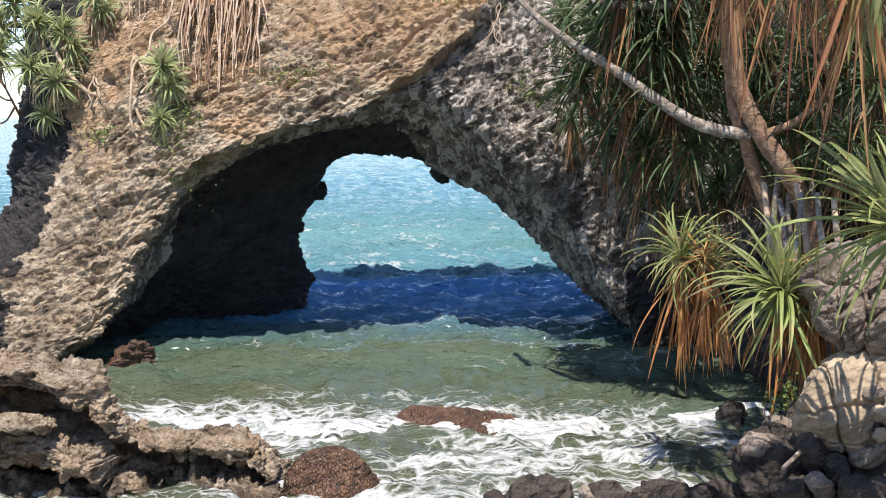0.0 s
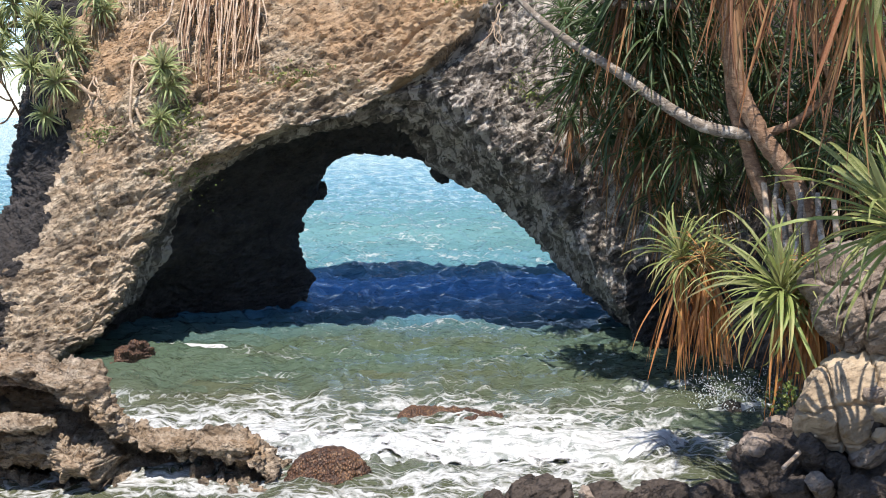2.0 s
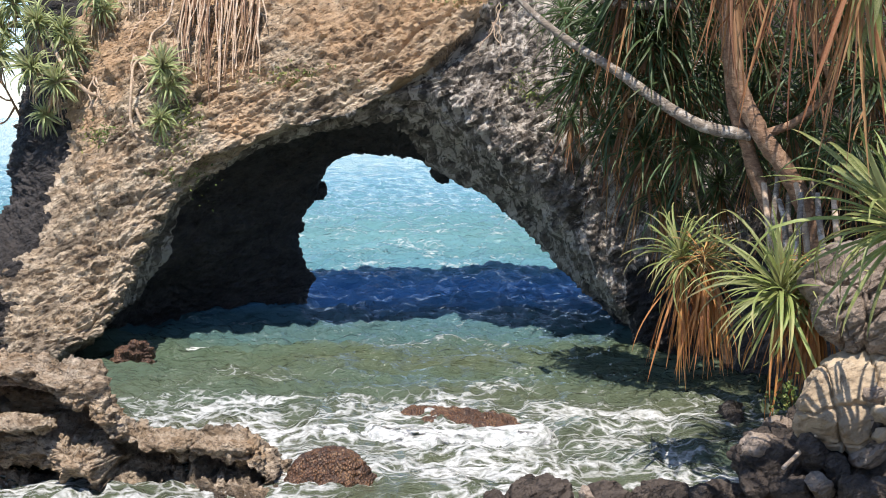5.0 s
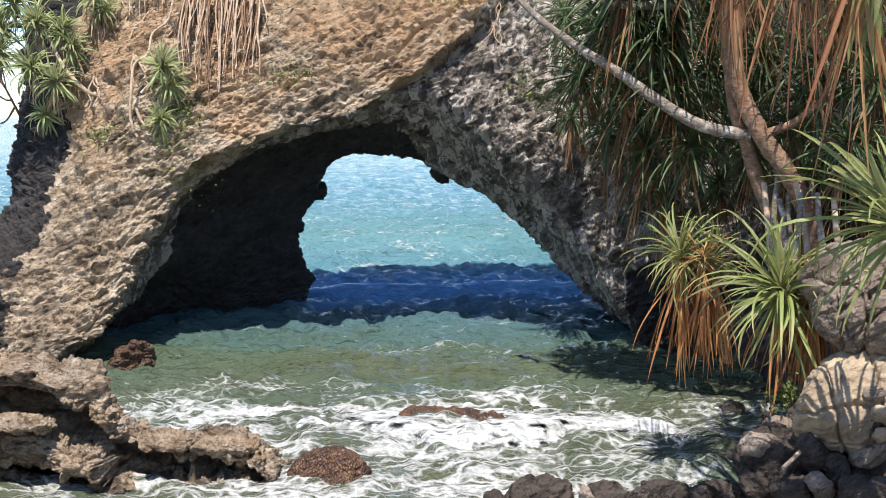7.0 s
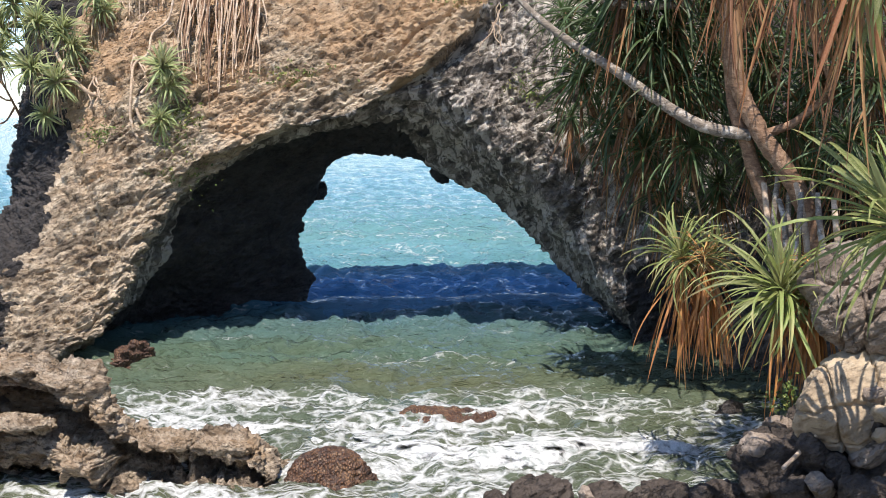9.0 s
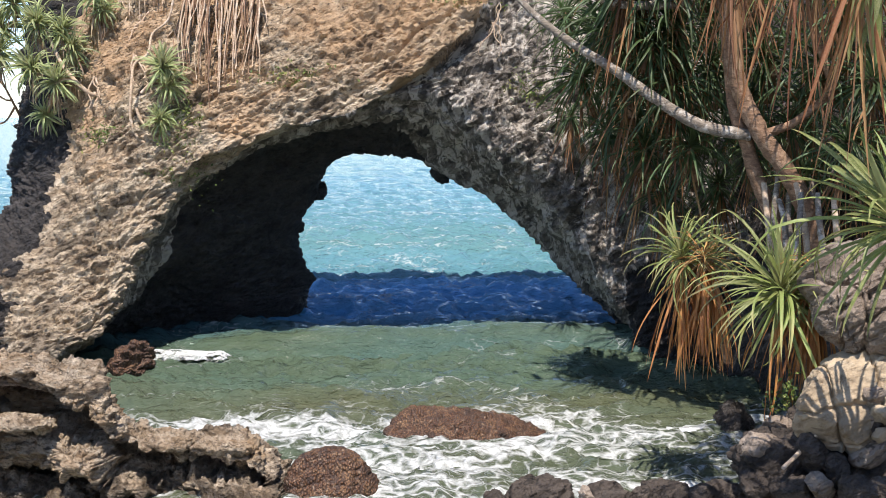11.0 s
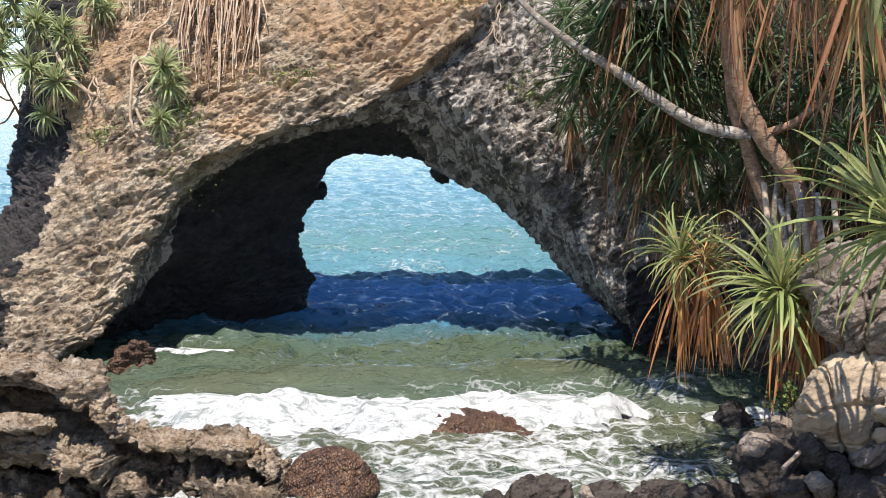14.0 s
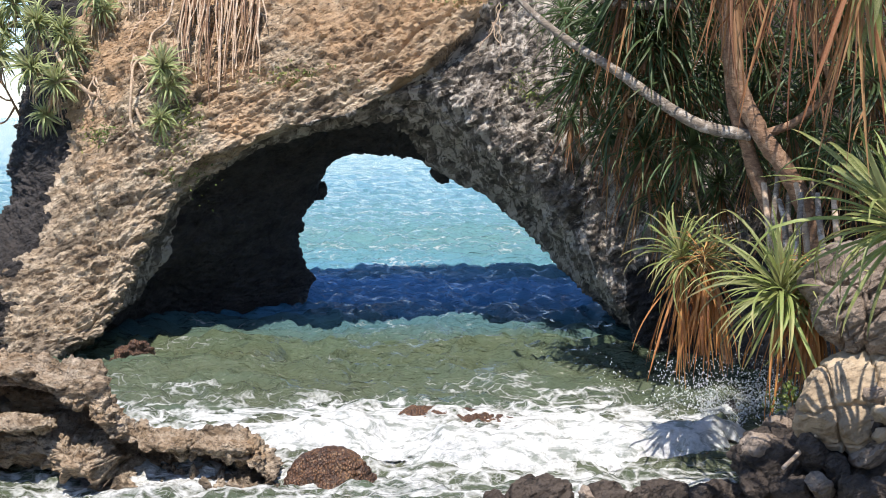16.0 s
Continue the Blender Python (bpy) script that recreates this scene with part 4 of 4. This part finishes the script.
pandanus("pandanus on the crown of the arch trailing dry leaves", (-10.67, 33.60, 10.71), [
    ((-10.54, 33.20, 10.58), FAR_SET, 96, STRAW_SET, 64, (42, 0), 1.0, 0.95),
    ((-10.24, 33.00, 10.14), FAR_SET, 80, STRAW_SET, 16, (47, 0), 0.7, 0.8),
], [([(-10.82, 34.20, 11.64), (-10.72, 33.80, 11.07), (-10.54, 33.20, 10.58)], [0.1, 0.09, 0.07], ROOT_PALE)], ROOT_PALE, 3)


def root_curtain(label, top, width, drop, count, seed, material, thick=0.018, lean=0.42):
    """Aerial roots and dead leaves hanging down a rock face."""
    r = random.Random(seed)
    ob = plant_at("hanging_roots", label, top, "roots", "root curtains")
    for i in range(count):
        x = ((r.randrange(7) + 0.5) / 7 - 0.5 + r.gauss(0, 0.05)) * width
        n = 5
        length = drop * r.choice((0.35, 0.5, 0.7, 0.85, 1.0)) * r.uniform(0.8, 1.05) * (1 - 0.35 * abs(2 * x / width))
        pts, y, q = [], r.uniform(-0.2, 0.1), x
        for j in range(n):
            pts.append((q, y - lean * length * j / (n - 1) - 0.05 * r.uniform(0, 1), 0.3 - length * j / (n - 1)))
            q += r.uniform(-0.07, 0.07) * (0.4 + drop / 3)
        part("root", tube_mesh("root", pts, [thick * r.uniform(0.7, 1.7), thick * r.uniform(0.6, 1.2), thick * 0.4], material if r.random() < 0.6 else BARK_BROWN, 5, 0.25, 0.1, seed + i), ob)
    return ob


root_curtain("curtain of straw-brown dead leaves and roots on the arch", (-6.64, 33.00, 10.48), 2.3, 3.7, 85, 5, ROOT_PALE, 0.028)
root_curtain("thin pale roots hanging over the arch face", (-9.22, 33.40, 10.69), 1.8, 1.3, 22, 6, ROOT_PALE, 0.016)



def root_tangle(label, starts, seed, reach, thick, lean=0.45):
    """Crooked surface roots that creep down a sloping rock face and fork."""
    r = random.Random(seed)
    base = starts[0]
    ob = plant_at("creeping_roots", label, base, "roots", "creeping roots")
    for s in starts:
        for fork in range(3):
            q = np.array(s) - np.array(base)
            pts, dx = [tuple(q)], r.uniform(-0.5, 0.5)
            for j in range(7):
                dx = 0.5 * dx + r.uniform(-0.45, 0.45)
                dz = -reach / 7 * r.uniform(0.4, 1.2)
                q = q + (dx * reach / 5, lean * dz + r.uniform(-0.05, 0.03), dz)
                pts.append(tuple(q))
            part("root", tube_mesh("root", pts, [thick, thick * 0.8, thick * 0.6, thick * 0.3], ROOT_PALE, 6, 0.1, 0.15, seed + fork), ob)
    return ob


root_tangle("pale crooked roots creeping over the arch face", [(-9.89, 33.60, 10.54), (-8.93, 33.20, 10.16), (-8.33, 33.20, 10.08), (-9.26, 32.40, 8.93), (-7.80, 33.20, 10.33)], 4, 1.7, 0.035)
root_tangle("pale bare roots below the rosettes on the arch edge", [(-11.44, 32.60, 8.77), (-10.94, 32.60, 8.61), (-10.38, 32.40, 8.26)], 9, 1.2, 0.035)
root_tangle("thin dry roots on the arch crown", [(1.71, 32.80, 10.37), (1.45, 32.40, 9.76)], 12, 1.3, 0.018)

# the thicket on the headland
LIMB = [(6.46, 22.50, 6.59), (5.48, 22.90, 6.80), (4.58, 23.30, 7.37), (3.78, 23.70, 7.98), (2.83, 24.10, 8.62), (2.11, 24.50, 9.21), (1.49, 24.90, 9.88)]
pandanus("tall leaning pandanus with a long lichen-grey limb and brown trunks", (7.79, 22.30, 4.11), [
    ((5.85, 22.50, 10.62), SHADE_SET, 40, BROWN_SET, 40, (0, 0), 1.2, 1.2),
    ((7.25, 21.50, 10.46), SHADE_SET, 40, BROWN_SET, 40, (0, 0), 1.2, 1.1),
], [
    ([(7.92, 22.30, 3.99), (7.58, 22.30, 5.07), (7.13, 22.30, 5.89), (6.60, 22.40, 6.65), (6.19, 22.50, 7.53), (5.98, 22.50, 8.45), (5.85, 22.50, 10.62)], [0.221, 0.208, 0.195, 0.182, 0.169, 0.169], BARK_BROWN),
    (LIMB, [0.130, 0.130, 0.117, 0.098, 0.078, 0.065], BARK_GREY),
    ([(7.39, 22.70, 4.06), (7.06, 22.70, 4.79), (6.67, 22.70, 5.63), (6.40, 22.70, 6.47), (6.16, 22.80, 7.18), (6.03, 22.90, 8.25), (5.83, 23.00, 9.89)], [0.169, 0.156, 0.143, 0.130], BARK_BROWN),
    ([(6.78, 22.40, 6.65), (7.21, 22.30, 6.83), (7.63, 22.20, 7.18), (7.92, 22.10, 7.63), (7.45, 21.90, 8.86), (7.25, 21.50, 10.46)], [0.098, 0.085, 0.078, 0.078, 0.065], BARK_BROWN),
    ([(7.87, 22.70, 5.63), (7.71, 22.50, 4.93), (7.82, 22.40, 4.22)], [0.078, 0.078, 0.091], BARK_GREY),
    ([(7.32, 22.50, 5.65), (7.26, 22.40, 4.82), (7.38, 22.30, 4.11)], [0.065, 0.065, 0.078], BARK_GREY),
    ([(7.07, 22.50, 6.00), (6.96, 22.40, 4.94), (7.02, 22.30, 4.11)], [0.058, 0.058, 0.065], BARK_GREY),
    ([(6.76, 21.50, 5.32), (6.80, 21.20, 4.88), (6.82, 21.00, 3.94)], [0.055, 0.06, 0.07], BARK_GREY),
    ([(7.08, 21.10, 5.49), (6.96, 20.80, 4.92), (6.82, 20.60, 4.00)], [0.055, 0.06, 0.07], BARK_GREY),
    ([(7.32, 20.90, 5.50), (7.29, 20.60, 4.94), (7.38, 20.40, 4.03)], [0.055, 0.06, 0.07], BARK_GREY),
    ([(7.06, 21.40, 5.67), (7.16, 21.10, 4.89), (7.23, 20.90, 3.96)], [0.055, 0.06, 0.07], ROOT_PALE),
    ([(7.58, 20.70, 5.38), (7.53, 20.40, 4.96), (7.59, 20.20, 4.06)], [0.055, 0.06, 0.07], ROOT_PALE),
    ([(6.51, 21.70, 5.65), (6.53, 21.40, 4.86), (6.59, 21.20, 3.91)], [0.055, 0.06, 0.07], ROOT_PALE),
    ([(5.42, 23.50, 9.42), (4.61, 23.70, 9.38), (3.91, 23.90, 9.42), (3.19, 24.10, 9.66)], [0.091, 0.104, 0.091, 0.078], BARK_GREY),
], BARK_BROWN, 4)

_r = random.Random(3)
for k, (at, size) in enumerate([
    ((3.68, 25.70, 8.92), 1.5), ((4.43, 24.70, 9.10), 1.5), ((5.23, 24.20, 8.81), 1.5), ((3.36, 26.20, 7.89), 1.3), ((4.30, 25.20, 7.46), 1.5),
    ((5.14, 24.20, 7.57), 1.5), ((6.35, 25.60, 8.13), 1.5), ((4.01, 26.20, 6.53), 1.3), ((4.72, 25.20, 6.15), 1.4), ((5.56, 24.20, 6.18), 1.4),
    ((5.28, 25.20, 5.08), 1.2), ((6.58, 25.60, 5.32), 1.2), ((7.08, 23.60, 8.28), 1.4), ((7.85, 22.60, 8.00), 1.4), ((8.53, 21.60, 7.62), 1.4),
    ((6.94, 24.10, 9.30), 1.4), ((8.20, 22.10, 8.99), 1.3), ((3.95, 24.20, 9.80), 1.5), ((6.17, 25.60, 9.83), 1.5), ((7.63, 23.60, 6.70), 1.2),
    ((8.14, 21.60, 6.38), 1.2), ((3.26, 29.10, 9.62), 1.2), ((6.93, 24.10, 6.18), 1.0), ((3.51, 29.60, 6.93), 0.9),
    ((3.85, 24.60, 8.84), 1.5), ((4.61, 24.20, 8.44), 1.5), ((4.16, 24.00, 10.26), 1.6), ((4.94, 23.60, 9.96), 1.6),
    # crowns above the view, added to throw shade on the thicket
    ((4.18, 24.20, 11.01), 1.9), ((6.37, 26.10, 11.46), 1.9), ((7.78, 24.60, 11.08), 1.9), ((9.10, 23.10, 10.60), 1.9), ((5.29, 26.20, 12.77), 1.9), ((7.96, 27.60, 13.21), 1.9),
    ((4.80, 30.10, 8.48), 1.7), ((5.95, 29.60, 8.46), 1.7), ((6.84, 28.60, 7.08), 1.7), ((7.89, 27.60, 7.36), 1.7), ((8.83, 26.10, 7.21), 1.7), ((9.61, 25.10, 8.62), 1.7), ((5.77, 30.10, 7.08), 1.6), ((8.43, 25.10, 5.49), 1.5), ((7.40, 27.60, 9.07), 1.7), ((9.60, 24.10, 6.06), 1.5),
    # unseen overhead crowns, added only to shade the water by the headland
    ((5.70, 17.60, 11.3), 1.6), ((6.80, 18.60, 11.5), 1.7), ((7.70, 17.40, 11.1), 1.6),
]):
    base = tuple(np.array(at) + (0.5, 1.6, -0.9))
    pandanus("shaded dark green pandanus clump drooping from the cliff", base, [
        (at, SHADE_SET, 80, BROWN_SET, 5 + 11 * (k % 3), (_r.uniform(-15, 25), _r.uniform(-20, 20)), size, 0.9)],
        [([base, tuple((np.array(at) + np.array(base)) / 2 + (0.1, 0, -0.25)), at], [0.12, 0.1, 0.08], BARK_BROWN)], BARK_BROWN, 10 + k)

pandanus("sunlit pandanus with a long skirt of orange dead leaves", (5.37, 20.50, 2.23), [
    ((4.40, 19.50, 4.36), ARCH_SET, 84, DEAD_SET, 40, (24, -22), 0.9, 1.4),
    ((4.90, 19.40, 4.34), ARCH_SET, 46, DEAD_SET, 80, (18, 12), 0.8, 1.5),
    ((4.72, 19.20, 4.40), LIMP_SET, 44, DEAD_SET, 50, (14, -4), 0.75, 1.5)],
    [([(5.62, 20.60, 2.21), (5.27, 20.20, 3.18), (4.80, 19.70, 3.92), (4.40, 19.50, 4.34)], [0.10, 0.09, 0.08], BARK_BROWN),
     ([(4.95, 19.85, 3.70), (4.93, 19.60, 4.05), (4.90, 19.40, 4.30)], [0.08, 0.08, 0.07], BARK_BROWN)], BARK_BROWN, 40)
pandanus("large sunlit pandanus rosette with striped green leaves", (6.35, 18.20, 2.56), [
    ((5.52, 17.20, 4.10), ARCH_SET, 120, DEAD_SET, 16, (30, -18), 1.25, 1.0),
    ((5.58, 17.10, 4.05), SUN_SET, 40, DEAD_SET, 6, (48, -10), 1.15, 1.0),
    ((6.00, 17.10, 4.45), LIMP_SET, 30, DEAD_SET, 90, (0, 8), 0.8, 1.6)],
    [([(6.36, 18.20, 2.46), (6.21, 18.00, 3.21), (5.91, 17.70, 3.57), (5.55, 17.30, 4.04)], [0.10, 0.09, 0.08], BARK_BROWN)], BARK_BROWN, 41)
pandanus("near pandanus with broad sunlit yellow-green leaves", (6.73, 14.00, 4.36), [
    ((5.84, 13.40, 5.50), SUN_SET, 110, DEAD_SET, 8, (12, -24), 1.6, 0.4)],
    [([(6.82, 14.00, 4.20), (6.41, 13.70, 4.80), (5.86, 13.40, 5.46)], [0.11, 0.1, 0.09], BARK_BROWN)], BARK_BROWN, 42)
pandanus("overhanging pandanus with long orange dead leaves", (5.30, 12.60, 8.71), [
    ((4.62, 12.20, 8.94), SUN_SET, 12, LONG_SET, 15, (0, 0), 1.2, 0.9),
    ((4.66, 12.00, 8.80), BLADE_SET, 12, LONG_SET, 8, (0, 0), 1.0, 0.9),
    ((4.95, 12.30, 9.00), BLADE_SET, 5, LONG_SET, 8, (0, 0), 1.0, 0.7),
    ((4.05, 13.00, 9.06), SHADE_SET, 10, LONG_SET, 8, (0, 0), 1.1, 0.9),
    ((3.55, 13.40, 9.16), SHADE_SET, 8, BROWN_SET, 22, (0, 0), 1.0, 1.0)],
    [([(6.54, 13.00, 7.71), (5.63, 12.60, 8.58), (4.50, 12.20, 8.80)], [0.12, 0.1, 0.09], BARK_BROWN),
     ([(5.63, 12.60, 8.58), (4.71, 12.80, 9.16), (4.06, 13.00, 8.95), (3.55, 13.40, 9.10)], [0.09, 0.09, 0.08], BARK_BROWN)], BARK_BROWN, 43)
pandanus("overhanging pandanus trailing tangled red-brown dead leaves", (8.20, 17.20, 8.90), [
    ((4.25, 16.60, 9.55), SHADE_SET, 14, LONG_SET, 8, (0, 0), 1.0, 0.9),
    ((4.75, 16.90, 9.60), SHADE_SET, 18, BROWN_SET, 14, (0, 0), 1.1, 1.0),
    ((5.35, 16.40, 9.45), SHADE_SET, 16, LONG_SET, 10, (0, 0), 1.1, 0.95),
    ((6.05, 16.00, 9.35), SHADE_SET, 16, BROWN_SET, 14, (0, 0), 1.1, 1.0)],
    [([(8.20, 17.20, 8.90), (7.10, 16.60, 9.50), (5.90, 16.30, 9.62), (4.25, 16.60, 9.50)], [0.12, 0.1, 0.09, 0.07], BARK_BROWN)], BARK_BROWN, 44)


# ---------------------------------------------------------------- small growth and driftwood
def ground_cover(at, spread, count, seed, label):
    r = np.random.default_rng(seed)
    c = r.normal(size=(count, 3)) * np.array(spread) / 2.2
    a, b = r.normal(size=(count, 3)), r.normal(size=(count, 3))
    a /= np.linalg.norm(a, axis=1)[:, None]
    b -= (a * b).sum(1)[:, None] * a
    b /= np.linalg.norm(b, axis=1)[:, None]
    s = r.uniform(0.03, 0.07, count)[:, None]
    v = np.stack([c - a * s, c + b * s * 0.5, c + a * s, c - b * s * 0.5], 1).reshape(-1, 3)
    f = np.arange(4 * count).reshape(-1, 4)
    ob = new("ground_cover", mesh_of("ground_cover", v, f, SHRUB, False))
    ob.location = at
    return tagged(ob, label, "ground cover", "", "stuff")


for k, (at, spread, count) in enumerate([
    ((-4.29, 31.70, 8.07), (1.5, 0.5, 0.45), 420), ((-7.36, 30.80, 6.04), (0.9, 0.5, 1.3), 520), ((-7.61, 31.30, 7.09), (0.7, 0.4, 0.5), 300),
    ((-9.88, 31.40, 6.43), (0.9, 0.5, 0.5), 240), ((2.41, 31.60, 7.66), (0.9, 0.5, 0.6), 260), ((-7.84, 30.70, 5.32), (0.9, 0.4, 0.3), 200),
    ((0.78, 32.80, 10.46), (1.2, 0.5, 0.4), 240), ((5.54, 16.60, 2.49), (0.4, 0.3, 0.4), 160),
]):
    ground_cover(at, spread, count, 70 + k, "yellow-green small-leaved creeper on rock")

_twigs = plant_at("bare_twig", "dark leafless twigs beside the arch flank", (-13.24, 33.50, 7.09), "twigs", "bare twigs")
for pts in ([(-13.15, 33.50, 7.00), (-13.28, 33.30, 7.44), (-13.51, 33.20, 7.95), (-13.93, 33.20, 8.29)], [(-13.31, 33.30, 7.47), (-13.48, 33.20, 7.50), (-13.87, 33.20, 7.78)], [(-13.46, 33.20, 7.88), (-13.55, 33.20, 8.12), (-13.50, 33.20, 8.46)], [(-13.26, 33.40, 7.26), (-13.48, 33.20, 6.83), (-13.83, 33.20, 6.74)]):
    part("twig", tube_mesh("twig", local((-13.24, 33.50, 7.09), pts), [0.04, 0.03, 0.02], BARK_BROWN, 6, 0.1, 0.2, 2), _twigs)

_stick = plant_at("driftwood", "pale dry driftwood stick between dark boulders", (5.34, 15.40, 2.09), "driftwood", "driftwood")
_stick.empty_display_size = 0.1
part("stick", tube_mesh("stick", local((5.34, 15.40, 2.09), [(5.02, 15.30, 1.82), (5.30, 15.40, 2.04), (5.54, 15.40, 2.30)]), [0.03, 0.035, 0.025], ROOT_PALE, 7, 0.08, 0.2, 3), _stick)


# ---------------------------------------------------------------- what moves
def motions():
    walk(SEA, [(0, pose(0, 6.0, 0.12)), (1.0, pose(0, 5.3, 0.26)), (2.2, pose(0, 4.4, 0.28)), (3.5, pose(0, 3.5, 0.20)), (4.2, pose(0, 3.0, 0.17)), (6.5, pose(0, 1.6, 0.25)), (9, pose(0, 0, 0.23)),
               (10.2, pose(0, -1.0, 0.05)), (11.3, pose(0, -1.8, -0.10)), (13.5, pose(0, -3.6, -0.08)), (14.5, pose(0, -4.4, 0.08)), (15.2, pose(0, -5.0, 0.22)), (16, pose(0, -5.6, 0.26))])
    walk(SWELL_A, [(0, pose(0.5, 29.0, 0.10)), (1.2, pose(0.5, 27.4, 0.00)), (2.5, pose(0.5, 25.6, -0.35)), (4, pose(0.5, 24.0, -1.50)), (16, pose(0.5, 23.0, -2.00))])
    walk(SWELL_C, [(0, pose(0.5, 54.0, -1.50)), (4.2, pose(0.5, 45.0, -0.90)), (6.3, pose(0.5, 40.6, 0.05)), (7.5, pose(0.5, 38.7, 0.10)), (9.2, pose(0.5, 36.0, 0.10)),
                   (11.3, pose(0.5, 30.8, 0.05)), (12.6, pose(0.5, 28.8, 0.05)), (13.6, pose(0.5, 27.2, 0.05)), (14.6, pose(0.5, 25.6, 0.00)), (16, pose(0.5, 24.2, -0.50))])
    walk(FOAM_A, [(0, pose(-0.9, 23.6, 0.06)), (0.6, pose(-0.5, 22.7, 0.36)), (1.2, pose(-0.2, 22.2, 0.36)), (2.4, pose(0.5, 21.4, 0.34)), (3.4, pose(0.6, 20.8, 0.12)), (4.5, pose(0.6, 20.6, -0.80)), (16, pose(0.6, 20.6, -1.50))])
    walk(FOAM_B, [(0, pose(-1.8, 25.2, -1.20)), (2.4, pose(-1.6, 24.8, -0.70)), (3.2, pose(-1.2, 24.2, 0.24)), (4.2, pose(-0.6, 23.3, 0.28)), (5.4, pose(0, 22.2, 0.04)), (6.5, pose(0, 21.8, -0.90)), (16, pose(0, 21.8, -1.50))])
    walk(FOAM_D, [(0, pose(0.2, 25.2, -1.50)), (4.2, pose(0.2, 25.0, -1.00)), (6.2, pose(0.4, 23.4, 0.32)), (7.0, pose(0.6, 22.7, 0.36)), (8.0, pose(0.8, 22.0, 0.32)), (9.2, pose(0.8, 21.4, 0.22)), (11, pose(0.6, 20.8, -0.80)), (16, pose(0.6, 20.8, -1.50))])
    walk(FOAM_C, [(0, pose(-1.5, 26.5, -2.0)), (11, pose(-1.5, 26.2, -1.4)), (12.2, pose(-1.9, 25.8, -1.1)), (13.0, pose(-1.9, 25.4, -0.6)), (13.5, pose(-1.8, 25.1, -0.1)), (14.0, pose(-1.4, 24.6, 0.08)), (14.4, pose(-0.9, 24.2, 0.10)),
                  (15.0, pose(-0.4, 23.3, 0.26)), (16, pose(0.3, 21.9, 0.32))])
    walk(FOAM_E, [(0, pose(4.6, 36.0, -1.5)), (9.2, pose(4.7, 35.0, -1.0)), (11.1, pose(4.8, 32.0, 0.22)), (12.0, pose(5.2, 30.8, 0.22)), (12.8, pose(6.0, 29.6, 0.25)), (13.8, pose(6.4, 28.4, -0.1)), (14.6, pose(6.5, 27.6, -0.7)), (16, pose(6.5, 27.0, -1.5))])
    walk(FOAM_L, [(0, pose(-7.4, 30.4, 0.24)), (2.0, pose(-7.7, 30.6, 0.30)), (4.2, pose(-7.5, 30.8, 0.18)), (7.0, pose(-7.2, 30.4, 0.12)), (9.0, pose(-7.4, 30.2, 0.16)), (12.0, pose(-7.6, 30.0, 0.24)), (14.0, pose(-7.4, 30.4, 0.19)), (16, pose(-7.5, 30.6, 0.28))])
    walk(FOAM_R, [(0, pose(6.6, 23.8, 0.12)), (2.0, pose(6.5, 23.4, 0.22)), (4.2, pose(6.6, 23.7, 0.04)), (6.6, pose(6.6, 24.0, 0.12)), (9.0, pose(6.4, 23.4, 0.04)), (11.5, pose(6.5, 23.6, -0.10)), (13.5, pose(6.5, 23.8, -0.06)), (15.2, pose(6.5, 23.6, 0.24)), (16, pose(6.3, 23.2, 0.26))])
    walk(FOAM_F, [(0, pose(-2.0, 53.8, -1.6)), (4.2, pose(-2.0, 44.8, -0.8)), (6.2, pose(-2.2, 40.6, 0.42)), (7.4, pose(-1.8, 38.7, 0.42)), (8.4, pose(-1.5, 37.2, 0.25)), (9.4, pose(-1.5, 35.8, -0.3)), (11, pose(-1.5, 32.0, -1.2)), (16, pose(-1.5, 28.0, -2.0))])
    walk(SPRAY_A, [(0, pose(7.0, 24.0, -2.4)), (1.4, pose(7.0, 24.0, -1.6)), (2.3, pose(6.9, 23.9, -0.1)), (2.7, pose(6.8, 23.8, -0.3)), (3.4, pose(6.8, 23.7, -2.0)), (16, pose(6.8, 23.7, -3.0))])
    walk(SPRAY_C, [(0, pose(7.0, 24.4, -3.2)), (13.6, pose(7.0, 24.5, -2.6)), (14.9, pose(7.1, 24.2, 0.0)), (15.4, pose(6.9, 23.9, 0.25)), (16, pose(6.7, 23.5, -0.5))])
    walk(SPRAY_B, [(0, pose(-4.4, 38.6, -2.5)), (5.0, pose(-4.4, 38.6, -2.0)), (6.3, pose(-4.0, 38.4, 0.35)), (6.8, pose(-4.0, 38.2, 0.1)), (7.6, pose(-4.2, 38.0, -1.8)), (16, pose(-4.2, 38.0, -3.0))])


motions()
